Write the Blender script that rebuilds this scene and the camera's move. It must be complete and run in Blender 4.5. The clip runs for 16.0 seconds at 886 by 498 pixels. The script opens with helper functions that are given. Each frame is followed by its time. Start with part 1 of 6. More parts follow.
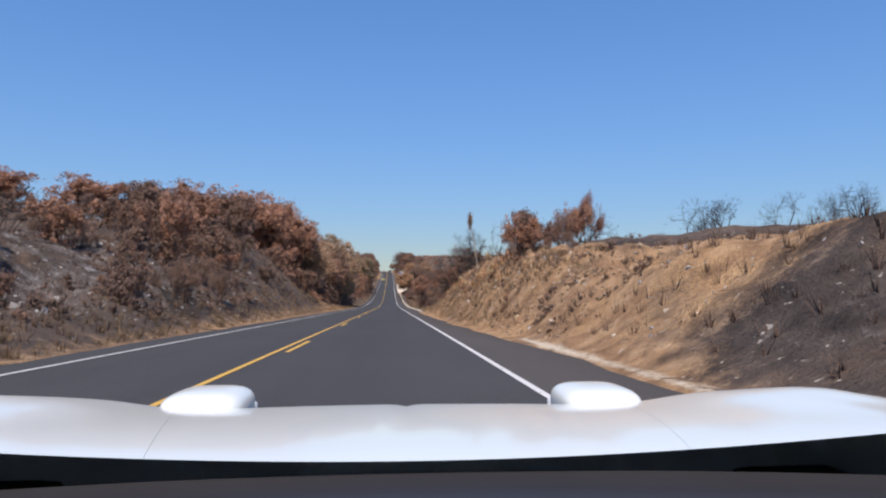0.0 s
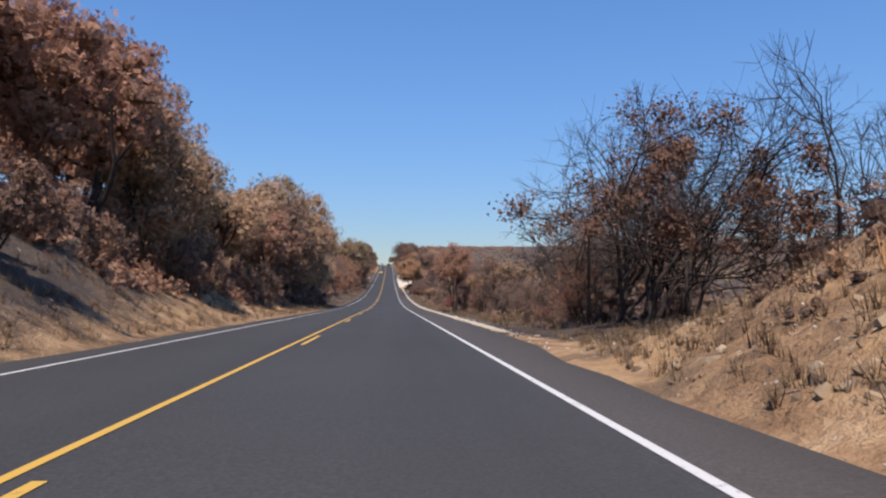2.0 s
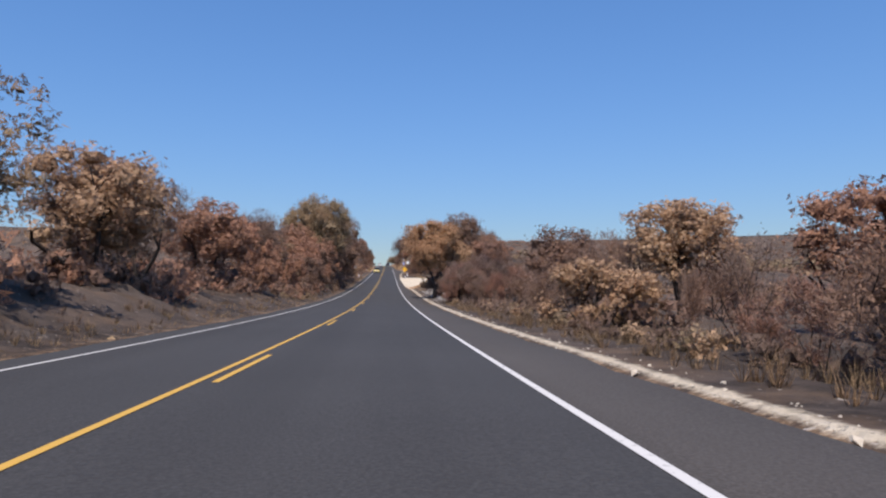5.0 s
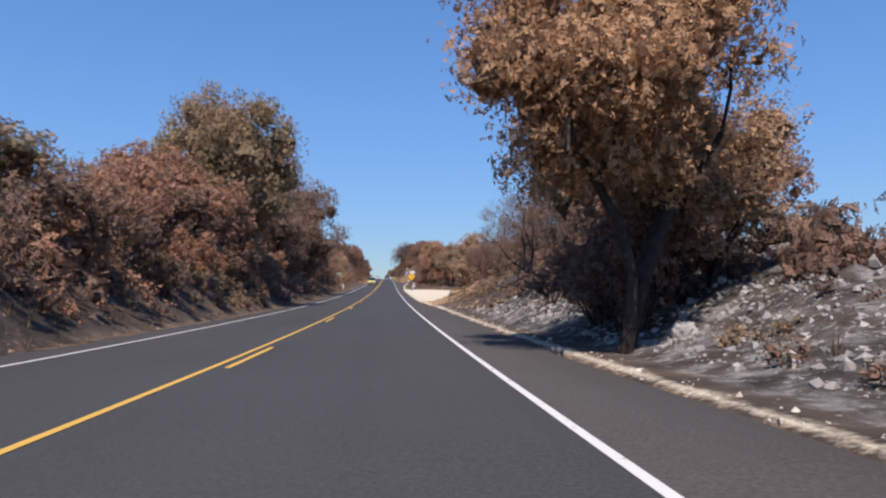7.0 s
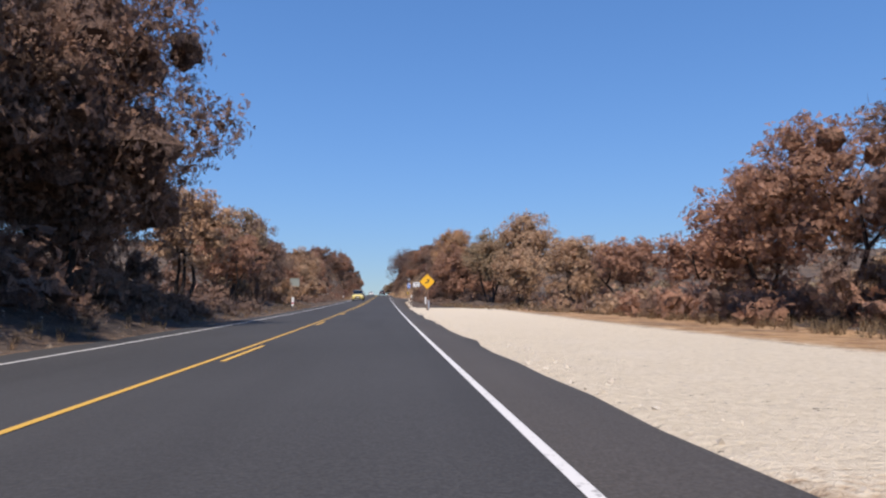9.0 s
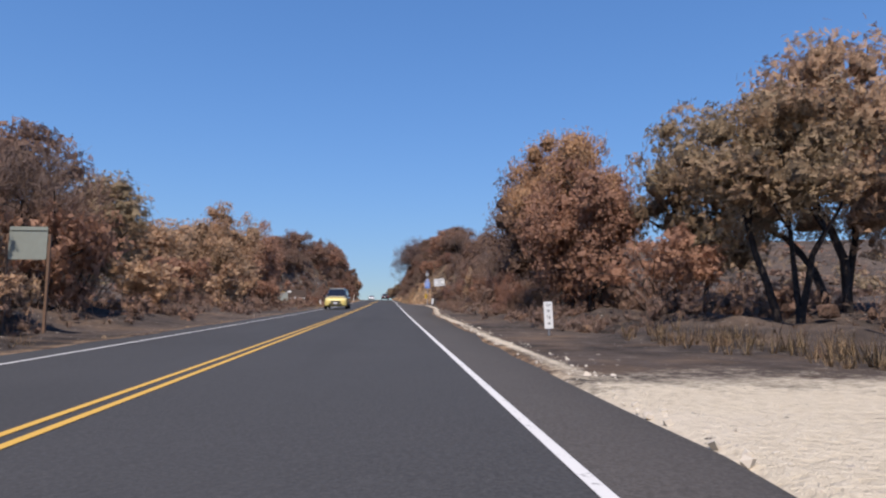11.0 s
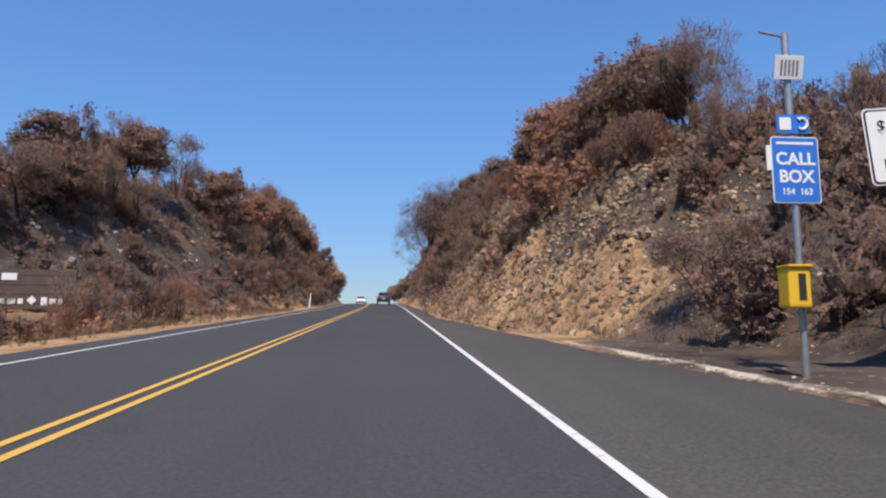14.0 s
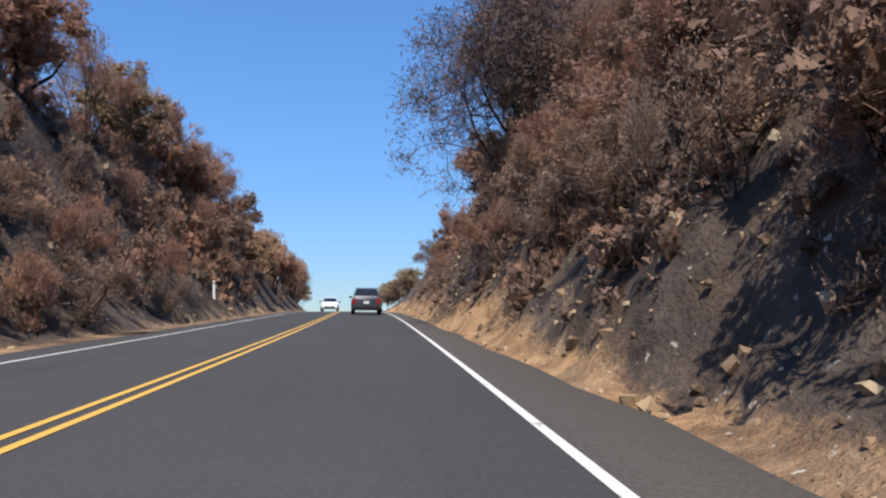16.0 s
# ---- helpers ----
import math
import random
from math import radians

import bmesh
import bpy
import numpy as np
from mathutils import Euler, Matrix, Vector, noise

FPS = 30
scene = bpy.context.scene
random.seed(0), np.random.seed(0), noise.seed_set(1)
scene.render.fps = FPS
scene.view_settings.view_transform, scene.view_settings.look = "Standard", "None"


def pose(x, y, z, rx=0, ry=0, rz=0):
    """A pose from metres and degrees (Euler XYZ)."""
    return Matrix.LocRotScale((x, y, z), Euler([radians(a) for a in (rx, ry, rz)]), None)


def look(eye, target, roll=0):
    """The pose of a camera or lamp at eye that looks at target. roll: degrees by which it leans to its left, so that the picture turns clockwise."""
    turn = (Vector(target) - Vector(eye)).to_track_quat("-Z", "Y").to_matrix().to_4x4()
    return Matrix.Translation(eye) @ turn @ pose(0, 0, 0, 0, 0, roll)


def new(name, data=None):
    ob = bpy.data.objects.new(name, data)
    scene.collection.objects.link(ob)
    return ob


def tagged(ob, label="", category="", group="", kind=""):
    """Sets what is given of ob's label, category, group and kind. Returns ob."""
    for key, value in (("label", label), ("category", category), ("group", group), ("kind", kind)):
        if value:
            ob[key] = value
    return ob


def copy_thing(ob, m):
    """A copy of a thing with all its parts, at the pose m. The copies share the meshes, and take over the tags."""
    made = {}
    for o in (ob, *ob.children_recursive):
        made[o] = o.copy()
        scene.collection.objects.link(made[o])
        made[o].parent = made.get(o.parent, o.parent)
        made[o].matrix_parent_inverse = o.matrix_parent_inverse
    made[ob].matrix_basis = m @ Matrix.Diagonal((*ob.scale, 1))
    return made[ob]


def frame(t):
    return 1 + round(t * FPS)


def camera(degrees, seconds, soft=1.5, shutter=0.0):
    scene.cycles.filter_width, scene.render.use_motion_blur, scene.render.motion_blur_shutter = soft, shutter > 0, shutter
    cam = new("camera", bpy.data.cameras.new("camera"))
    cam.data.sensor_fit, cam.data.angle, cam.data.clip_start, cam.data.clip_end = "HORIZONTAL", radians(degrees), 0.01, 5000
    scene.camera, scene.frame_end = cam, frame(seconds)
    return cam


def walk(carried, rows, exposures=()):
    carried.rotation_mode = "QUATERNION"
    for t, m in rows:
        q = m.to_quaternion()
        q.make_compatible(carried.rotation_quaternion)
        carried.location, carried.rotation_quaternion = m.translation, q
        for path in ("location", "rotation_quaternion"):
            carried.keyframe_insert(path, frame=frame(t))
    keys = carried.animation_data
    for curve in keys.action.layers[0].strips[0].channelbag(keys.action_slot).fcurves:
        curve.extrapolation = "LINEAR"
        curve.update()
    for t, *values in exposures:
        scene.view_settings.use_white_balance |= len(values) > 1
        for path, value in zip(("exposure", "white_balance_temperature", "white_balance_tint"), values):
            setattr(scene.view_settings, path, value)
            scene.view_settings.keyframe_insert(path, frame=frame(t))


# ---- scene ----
# ---------------------------------------------------------------- road line and profile
SPEED = 28.5          # metres a second along the road
EYE = 0.98            # lens above the road


def curve_of(rows):
    xs, ys = [r[0] for r in rows], [r[1] for r in rows]
    return lambda v: np.interp(v, xs, ys)


def smooth(v, a, b):
    u = np.clip((v - a) / (b - a), 0, 1)
    return u * u * (3 - 2 * u)


# grade of the road along its length: a dip, a long rise, a crest
grade = curve_of([(-400, -.012), (0, -.015), (30, -.017), (70, -.0165), (120, -.016), (140, -.006), (160, .003), (180, .011), (200, .020), (220, .032),
                  (240, .038), (260, .044), (280, .0485), (300, .0515), (320, .054), (340, .0558), (380, .058), (400, .060), (440, .059), (485, .0615),
                  (500, .057), (540, .034), (580, .0145), (800, .010), (3000, 0)])
_s = np.arange(-400, 3001, 1.0)
_z = np.concatenate([[0], np.cumsum((grade(_s[1:]) + grade(_s[:-1])) / 2)])
_z -= np.interp(0, _s, _z)


def road_z(s):
    return np.interp(s, _s, _z)


def road_x(s):
    """The road bends gently to the left past the cut."""
    d = np.maximum(np.asarray(s, float) - 455, 0)
    return -np.minimum(d, 400) ** 2 / 3400 - np.maximum(d - 400, 0) * .235


# ---------------------------------------------------------------- camera
cam = camera(65.0, 16.0, soft=2.2)
FOCAL = 784 / math.tan(radians(32.5))
#        t   right line in eye heights, vanishing point x, y
DRIVE = [(0.0, 1.68, 691, 533), (0.5, 1.71, 691, 533), (1.0, 1.75, 691, 532), (1.5, 1.78, 690, 531), (2.0, 1.80, 689, 530), (2.5, 1.75, 688.5, 530.5),
         (3.0, 1.75, 689.5, 531), (3.5, 1.71, 689.5, 531.4), (4.0, 1.71, 689, 531.5), (4.5, 1.70, 688.5, 530.6), (5.0, 1.67, 688, 529.5), (5.5, 1.63, 688, 528.5),
         (6.0, 1.58, 688, 527.6), (6.5, 1.51, 687.5, 527), (7.0, 1.46, 688, 530), (7.5, 1.43, 685.5, 534.5), (8.0, 1.28, 681.5, 538.5), (8.5, 1.19, 682, 536.6),
         (9.0, 1.10, 682, 534.2), (9.5, 1.08, 684.5, 533.5), (10.0, 1.10, 686.3, 532.8), (10.5, 1.12, 688, 532.1), (11.0, 1.14, 689, 531.4), (11.5, 1.15, 690, 530.7),
         (12.0, 1.21, 691, 530.2), (12.5, 1.14, 692, 529.6), (13.0, 1.19, 692.5, 529), (13.5, 1.28, 690.5, 527.4), (14.0, 1.37, 689.5, 526.2), (14.5, 1.40, 688.8, 528.7),
         (15.0, 1.47, 688, 531.5), (15.5, 1.40, 683.5, 531), (16.0, 1.29, 675.5, 530.4)]


def car_pose(t, off, vx, vy):
    s = SPEED * t
    yaw = math.degrees(math.atan((vx - 784) / FOCAL))
    pitch = math.degrees(math.atan((vy - 441) / FOCAL) + float(grade(s)))
    return pose(1.5 - EYE * off + float(road_x(s)), s, float(road_z(s)) + EYE, 90 + pitch, 0, yaw)


walk(cam, [(t, car_pose(t, o, vx, vy)) for t, o, vx, vy in DRIVE], [(0, -.12, 6500, 17), (2.5, -.04, 6500, 17), (3.5, -.12, 6500, 17), (6.5, -.10, 6500, 17), (7.6, .10, 6500, 17), (9.0, -.08, 6500, 17), (12.5, -.12, 6500, 17), (14, .0, 6500, 16), (15, .14, 6400, 13), (16, .22, 6350, 12)])

# ---------------------------------------------------------------- light
SUN_EL, SUN_X, SUN_Y = 57, -.18, -.98
world = bpy.data.worlds.new("sky")
scene.world = world
world.use_nodes = True
wn = world.node_tree.nodes
sky = wn.new("ShaderNodeTexSky")
sky.sky_type, sky.sun_disc = "NISHITA", False
sky.sun_elevation, sky.sun_rotation = radians(SUN_EL), math.atan2(SUN_X, SUN_Y)
sky.altitude, sky.air_density, sky.dust_density, sky.ozone_density = 500, 1.0, .3, 4.5
vivid = wn.new("ShaderNodeHueSaturation")
vivid.inputs["Saturation"].default_value = 1.16
world.node_tree.links.new(sky.outputs[0], vivid.inputs["Color"])
# sky brightness is compressed: its brightest parts, near the horizon, are toned down
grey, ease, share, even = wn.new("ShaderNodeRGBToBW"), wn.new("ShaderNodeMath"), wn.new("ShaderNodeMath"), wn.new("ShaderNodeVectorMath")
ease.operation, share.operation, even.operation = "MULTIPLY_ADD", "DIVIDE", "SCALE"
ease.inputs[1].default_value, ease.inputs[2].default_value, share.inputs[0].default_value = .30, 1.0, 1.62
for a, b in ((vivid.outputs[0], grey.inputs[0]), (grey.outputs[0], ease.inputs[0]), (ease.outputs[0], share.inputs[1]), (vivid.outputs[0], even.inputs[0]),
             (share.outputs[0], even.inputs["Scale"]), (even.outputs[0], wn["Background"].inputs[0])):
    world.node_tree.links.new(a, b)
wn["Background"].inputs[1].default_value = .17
sun = new("sun", bpy.data.lights.new("sun", "SUN"))
sun.data.energy, sun.data.angle, sun.data.color = 5.4, radians(.55), (1, .915, .79)
ce = math.cos(radians(SUN_EL)) / math.hypot(SUN_X, SUN_Y)
sun.matrix_world = look((0, 0, 60), (-SUN_X * ce * 50, -SUN_Y * ce * 50, 60 - 50 * math.sin(radians(SUN_EL))))

# ---------------------------------------------------------------- materials


class Shade:
    """A small helper for node materials."""

    def __init__(self, name, rough=.8, metal=0.0, spec=.3):
        self.mat = bpy.data.materials.new(name)
        self.mat.use_nodes = True
        self.nodes, self.links = self.mat.node_tree.nodes, self.mat.node_tree.links
        self.bsdf = self.nodes["Principled BSDF"]
        self.bsdf.inputs["Roughness"].default_value = rough
        self.bsdf.inputs["Metallic"].default_value = metal
        self.bsdf.inputs["Specular IOR Level"].default_value = spec

    def add(self, kind, **sets):
        n = self.nodes.new(kind)
        for k, v in sets.items():
            n.inputs[k].default_value = v
        return n

    def link(self, a, b):
        self.links.new(a, b)

    def place(self):
        return self.add("ShaderNodeNewGeometry").outputs["Position"]

    def local(self):
        return self.add("ShaderNodeTexCoord").outputs["Object"]

    def noise(self, scale, detail=4.0, rough=.6, where=None):
        n = self.add("ShaderNodeTexNoise", Scale=scale, Detail=detail, Roughness=rough)
        self.link(where or self.place(), n.inputs["Vector"])
        return n.outputs["Fac"]

    def ramp(self, fac, *stops):
        n = self.add("ShaderNodeValToRGB")
        e = n.color_ramp.elements
        while len(e) < len(stops):
            e.new(.5)
        for el, (p, c) in zip(e, stops):
            el.position, el.color = p, (*c, 1)
        self.link(fac, n.inputs[0])
        return n.outputs[0]

    def mix(self, fac, a, b, blend="MIX"):
        n = self.add("ShaderNodeMix")
        n.data_type, n.blend_type = "RGBA", blend
        for sock, v in ((n.inputs[0], fac), (n.inputs[6], a), (n.inputs[7], b)):
            if isinstance(v, (int, float)):
                sock.default_value = v
            elif isinstance(v, tuple):
                sock.default_value = (*v, 1)
            else:
                self.link(v, sock)
        return n.outputs[2]

    def step(self, fac, a, b):
        n = self.add("ShaderNodeMapRange")
        n.inputs[1].default_value, n.inputs[2].default_value = a, b
        self.link(fac, n.inputs[0])
        return n.outputs[0]

    def mul(self, a, b):
        n = self.add("ShaderNodeMath")
        n.operation = "MULTIPLY"
        for sock, v in zip(n.inputs, (a, b)):
            if isinstance(v, (int, float)):
                sock.default_value = v
            else:
                self.link(v, sock)
        return n.outputs[0]

    def colour(self, c):
        if isinstance(c, tuple):
            self.bsdf.inputs["Base Color"].default_value = (*c, 1)
        else:
            self.link(c, self.bsdf.inputs["Base Color"])
        return self

    def bump(self, height, strength=.5, distance=.05):
        n = self.add("ShaderNodeBump", Strength=strength, Distance=distance)
        self.link(height, n.inputs["Height"])
        self.link(n.outputs[0], self.bsdf.inputs["Normal"])
        return self


def plain(name, c, rough=.6, metal=0.0, vary=.15, scale=6.0, spec=.3):
    m = Shade(name, rough, metal, spec)
    n = m.noise(scale, 5, .6, m.local())
    m.colour(m.mix(n, tuple(v * (1 - vary) for v in c), tuple(min(1, v * (1 + vary)) for v in c)))
    return m.mat


def asphalt_mat(name="asphalt", base=(.047, .0465, .047), light=(.070, .0695, .069)):
    m = Shade(name, .88, 0, .2)
    big, fine, speck = m.noise(.16, 5), m.noise(30, 3), m.noise(85, 2)
    c = m.ramp(big, (.3, tuple(v * .86 for v in base)), (.7, tuple(v * 1.16 for v in base)))
    c = m.mix(m.step(fine, .38, .75), c, light)
    c = m.mix(m.mul(m.step(speck, .60, .72), .6), c, tuple(v * 1.7 for v in light))
    # wheel tracks run along the road
    st = m.add("ShaderNodeMapping")
    st.inputs["Scale"].default_value = (.9, .012, 1)
    m.link(m.place(), st.inputs["Vector"])
    tr = m.noise(1.0, 3, .5, st.outputs[0])
    c = m.mix(m.mul(m.step(tr, .48, .75), .35), c, tuple(v * .72 for v in base))
    m.colour(c).bump(fine, .35, .01)
    return m.mat


def paint_mat(name, c, worn):
    m = Shade(name, .7, 0, .3)
    wear = m.noise(9, 6, .7)
    m.colour(m.mix(m.step(wear, worn, worn + .12), c, (.09, .085, .08)))
    return m.mat


def ground_mat():
    """Bare burnt soil; the soil weights say where cut earth, ash and gravel lie."""
    m = Shade("burnt_ground", .95, 0, .1)
    att = m.add("ShaderNodeAttribute")
    att.attribute_name = "soil"
    sep = m.add("ShaderNodeSeparateColor")
    m.link(att.outputs["Color"], sep.inputs[0])
    big, half, mid, fine = m.noise(.16, 5), m.noise(.42, 6, .65), m.noise(1.3, 6, .65), m.noise(9, 5, .7)
    burnt = m.ramp(mid, (.3, (.026, .022, .020)), (.5, (.062, .051, .045)), (.7, (.13, .105, .088)))
    burnt = m.mix(m.step(big, .42, .6), burnt, m.mix(.5, burnt, (.17, .13, .105)))
    burnt = m.mix(m.mul(m.step(half, .50, .66), .6), burnt, (.20, .135, .09))
    # orange crusts, pale tan spoil and brown damp soil
    earth = m.ramp(mid, (.28, (.17, .102, .06)), (.5, (.37, .225, .122)), (.72, (.57, .39, .225)))
    earth = m.mix(m.mul(m.step(half, .50, .62), .75), earth, m.ramp(fine, (.3, (.43, .245, .115)), (.7, (.62, .42, .225))))
    earth = m.mix(m.mul(m.step(m.noise(.31, 6, .7), .52, .62), .62), earth, m.ramp(mid, (.35, (.075, .055, .043)), (.65, (.20, .145, .105))))
    ash = m.ramp(mid, (.36, (.045, .040, .037)), (.5, (.11, .10, .09)), (.68, (.33, .31, .29)))
    ash = m.mix(m.mul(m.step(m.noise(4.2, 6, .75), .54, .64), .7), ash, (.52, .505, .48))
    gravel = m.ramp(fine, (.3, (.54, .46, .335)), (.7, (.74, .65, .50)))
    gravel = m.mix(m.mul(m.step(half, .5, .7), .4), gravel, (.70, .62, .50))
    fray = m.add("ShaderNodeMath")
    fray.operation = "ADD"
    m.link(mid, fray.inputs[0])
    m.link(fine, fray.inputs[1])

    def cover(chan):
        n = m.add("ShaderNodeMath")
        n.operation = "ADD"
        m.link(sep.outputs[chan], n.inputs[0])
        m.link(m.mul(fray.outputs[0], .5), n.inputs[1])
        return m.step(n.outputs[0], .85, 1.1)

    c = m.mix(cover(0), burnt, earth)
    c = m.mix(cover(1), c, ash)
    c = m.mix(cover(2), c, gravel)
    # scattered pale stones and black twigs
    c = m.mix(m.step(m.noise(5.5, 2), .68, .74), c, (.52, .455, .38))
    c = m.mix(m.step(m.noise(3.7, 6, .8), .62, .68), c, (.03, .026, .025))
    m.colour(c).bump(fray.outputs[0], .9, .12)
    return m.mat


INNER = {}


def leaf_mat(name, *tints, cells=22.0, open_at=.58):
    """Scorched foliage: each spray is broken into small leaves, and each leaf and plant takes its own brown. The inner
    kind has no gaps, and a dark grain for the shade inside a crown.
    """
    made = []
    for inner in (False, True):
        m = Shade("inner_" + name if inner else name, .8, 0, .15)
        geo = m.add("ShaderNodeNewGeometry")
        info = m.add("ShaderNodeObjectInfo")
        cell = m.add("ShaderNodeTexVoronoi", Scale=cells)
        m.link(m.place(), cell.inputs["Vector"])
        sep = m.add("ShaderNodeSeparateColor")
        m.link(cell.outputs["Color"], sep.inputs[0])
        step = 1 / max(1, len(tints) - 1)
        c = m.ramp(geo.outputs["Random Per Island"], *[(i * step, t) for i, t in enumerate(tints)])
        c2 = m.ramp(sep.outputs[0], *[(i * step, t) for i, t in enumerate(tints)])
        c = m.mix(.5, c, c2)
        patch = m.noise(.55, 3, .5)
        c = m.mix(m.mul(m.step(patch, .42, .62), .35), c, (.38, .19, .11))
        c = m.mix(m.mul(info.outputs["Random"], .3), c, (.26, .17, .115))
        m.colour(c)
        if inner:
            # dark grain painted in for the shade between packed leaves
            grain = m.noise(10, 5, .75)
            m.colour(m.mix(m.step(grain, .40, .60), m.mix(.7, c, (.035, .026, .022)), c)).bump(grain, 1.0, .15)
        else:
            tl = m.add("ShaderNodeBsdfTranslucent")
            m.link(c, tl.inputs["Color"])
            ms = m.add("ShaderNodeMixShader", Fac=.24)
            m.link(m.bsdf.outputs[0], ms.inputs[1])
            m.link(tl.outputs[0], ms.inputs[2])
            gap = m.add("ShaderNodeMixShader")
            m.link(m.step(cell.outputs["Distance"], open_at, open_at + .02), gap.inputs[0])
            m.link(ms.outputs[0], gap.inputs[1])
            m.link(m.add("ShaderNodeBsdfTransparent").outputs[0], gap.inputs[2])
            m.link(gap.outputs[0], m.nodes["Material Output"].inputs[0])
        made.append(m.mat)
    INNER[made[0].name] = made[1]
    return made[0]


def bark_mat():
    m = Shade("charred_bark", .9, 0, .15)
    n = m.noise(7, 5, .7, m.local())
    m.colour(m.ramp(n, (.3, (.022, .018, .017)), (.6, (.06, .048, .042)), (.8, (.14, .115, .10)))).bump(n, .6, .03)
    return m.mat


def rock_mat():
    m = Shade("cut_rock", .9, 0, .2)
    info = m.add("ShaderNodeNewGeometry").outputs["Random Per Island"]
    c = m.ramp(info, (0, (.12, .085, .06)), (.3, (.22, .152, .095)), (.55, (.36, .243, .138)), (.8, (.44, .315, .185)), (1, (.54, .43, .30)))
    n = m.noise(5, 5, .65)
    m.colour(m.mix(m.step(n, .35, .75), m.mix(.5, c, (.10, .075, .06)), c)).bump(n, .6, .04)
    return m.mat


ASPHALT, GROUND, BARK, ROCK = asphalt_mat(), ground_mat(), bark_mat(), rock_mat()
OLD_ASPHALT = asphalt_mat("old_asphalt", (.066, .059, .053), (.105, .096, .088))
WHITE_LINE = paint_mat("white_road_paint", (.62, .61, .58), .58)
YELLOW_LINE = paint_mat("yellow_road_paint", (.60, .36, .07), .62)
LEAF_RUST = leaf_mat("rust_leaves", (.28, .155, .108), (.40, .215, .142), (.50, .285, .185), (.34, .185, .13))
LEAF_TAN = leaf_mat("tan_leaves", (.36, .235, .145), (.49, .325, .20), (.60, .42, .26), (.42, .27, .17))
LEAF_OLIVE = leaf_mat("olive_leaves", (.22, .175, .105), (.32, .25, .155), (.41, .315, .19), (.28, .21, .13))
LEAF_DARK = leaf_mat("singed_leaves", (.13, .09, .075), (.20, .135, .108), (.26, .175, .135), (.165, .112, .092))
LEAF_ORANGE = leaf_mat("orange_leaves", (.32, .18, .095), (.52, .31, .165), (.66, .42, .235), (.42, .24, .135))
LEAF_RUSSET = leaf_mat("russet_twigs", (.19, .10, .08), (.29, .155, .118), (.38, .215, .16), (.24, .13, .10), cells=30.0, open_at=.50)
LEAF_MAUVE = leaf_mat("mauve_twigs", (.20, .14, .13), (.30, .21, .19), (.40, .29, .26), (.25, .175, .16))
LEAF_RED = leaf_mat("red_leaves", (.18, .072, .058), (.28, .11, .085), (.36, .16, .125), (.23, .09, .072))
LEAF_TWIG = leaf_mat("burnt_twigs", (.15, .108, .09), (.225, .163, .132), (.31, .225, .178), (.19, .138, .114), cells=30.0, open_at=.50)
GRASS = INNER[leaf_mat("dry_grass", (.26, .17, .09), (.44, .31, .17), (.54, .40, .23), (.32, .21, .115)).name]

# ---------------------------------------------------------------- terrain
# left side: foot, crest place, crest height, rise beyond the crest, all from the road's centre line of travel
l_foot = curve_of([(-60, -7), (0, -6.9), (60, -6.6), (95, -6.6), (110, -7), (300, -6.8), (325, -7.5), (350, -8), (390, -12), (400, -20), (420, -20),
                   (432, -16), (440, -12), (454, -9), (465, -7.8), (520, -7)])
l_crest = curve_of([(-60, -20), (0, -18), (40, -12.5), (64, -12), (100, -13), (125, -12), (200, -11), (215, -9.8), (250, -9.8), (262, -11), (300, -12), (390, -26), (400, -32),
                    (420, -30), (432, -25), (440, -20), (454, -16.5), (480, -14), (520, -13)])
l_high = curve_of([(-60, 3), (0, 2.2), (30, 3.4), (42, 4.4), (55, 5.4), (64, 5.2), (75, 4.0), (95, 2.6), (110, 1.2), (150, 1.0), (200, 1.6), (222, 2.4), (250, 2.4), (256, 2.2),
                   (275, 1.2), (300, .8), (380, .8), (405, 2), (420, 5.5), (440, 8), (480, 9.4), (510, 8.4), (540, 6), (580, 2), (620, 0)])
l_rise = curve_of([(-60, .10), (40, .12), (80, .22), (110, .10), (150, .03), (300, .03), (400, .03), (430, .2), (480, .2), (530, .04)])
r_edge = curve_of([(-60, 3.2), (12, 3.2), (30, 2.7), (65, 2.6), (75, 3.1), (240, 3.2), (258, 2.7), (320, 2.6), (345, 3.1), (360, 3.3), (372, 4.1), (386, 4.9),
                   (404, 5.0), (416, 3.9), (432, 2.7), (520, 2.5)])
r_foot = curve_of([(-60, 3.8), (12, 3.7), (30, 3.0), (65, 2.9), (78, 4.5), (190, 4.8), (215, 4.3), (245, 3.6), (258, 3.6), (266, 14), (300, 15), (322, 8),
                   (340, 5), (366, 5.2), (376, 6.4), (398, 7.6), (411, 7.8), (418, 5.2), (425, 3.6), (440, 3.0), (520, 2.9)])
r_crest = curve_of([(-60, 14), (8, 7.5), (18, 6.2), (36, 5.6), (60, 5.8), (68, 6.5), (80, 12), (190, 14), (215, 9), (245, 9), (258, 8), (266, 22), (322, 18), (345, 12), (390, 14),
                    (411, 13), (425, 9), (445, 10.2), (458, 9), (490, 9), (520, 8)])
r_high = curve_of([(-60, 2.2), (8, 1.9), (18, 2.3), (36, 3.1), (42, 3.3), (50, 3.1), (60, 2.4), (67, 1.6), (74, .3), (80, -.3), (120, -.5), (190, -.2), (208, 1.0),
                   (222, 2.4), (245, 2.2), (256, 1.5), (264, .1), (325, .1), (380, .6), (395, 1.8), (410, 3.6), (422, 5.4), (435, 7.2), (447, 8.4), (458, 8.6),
                   (475, 9.0), (495, 9.4), (512, 7.6), (535, 4), (570, 1.4), (610, .3)])
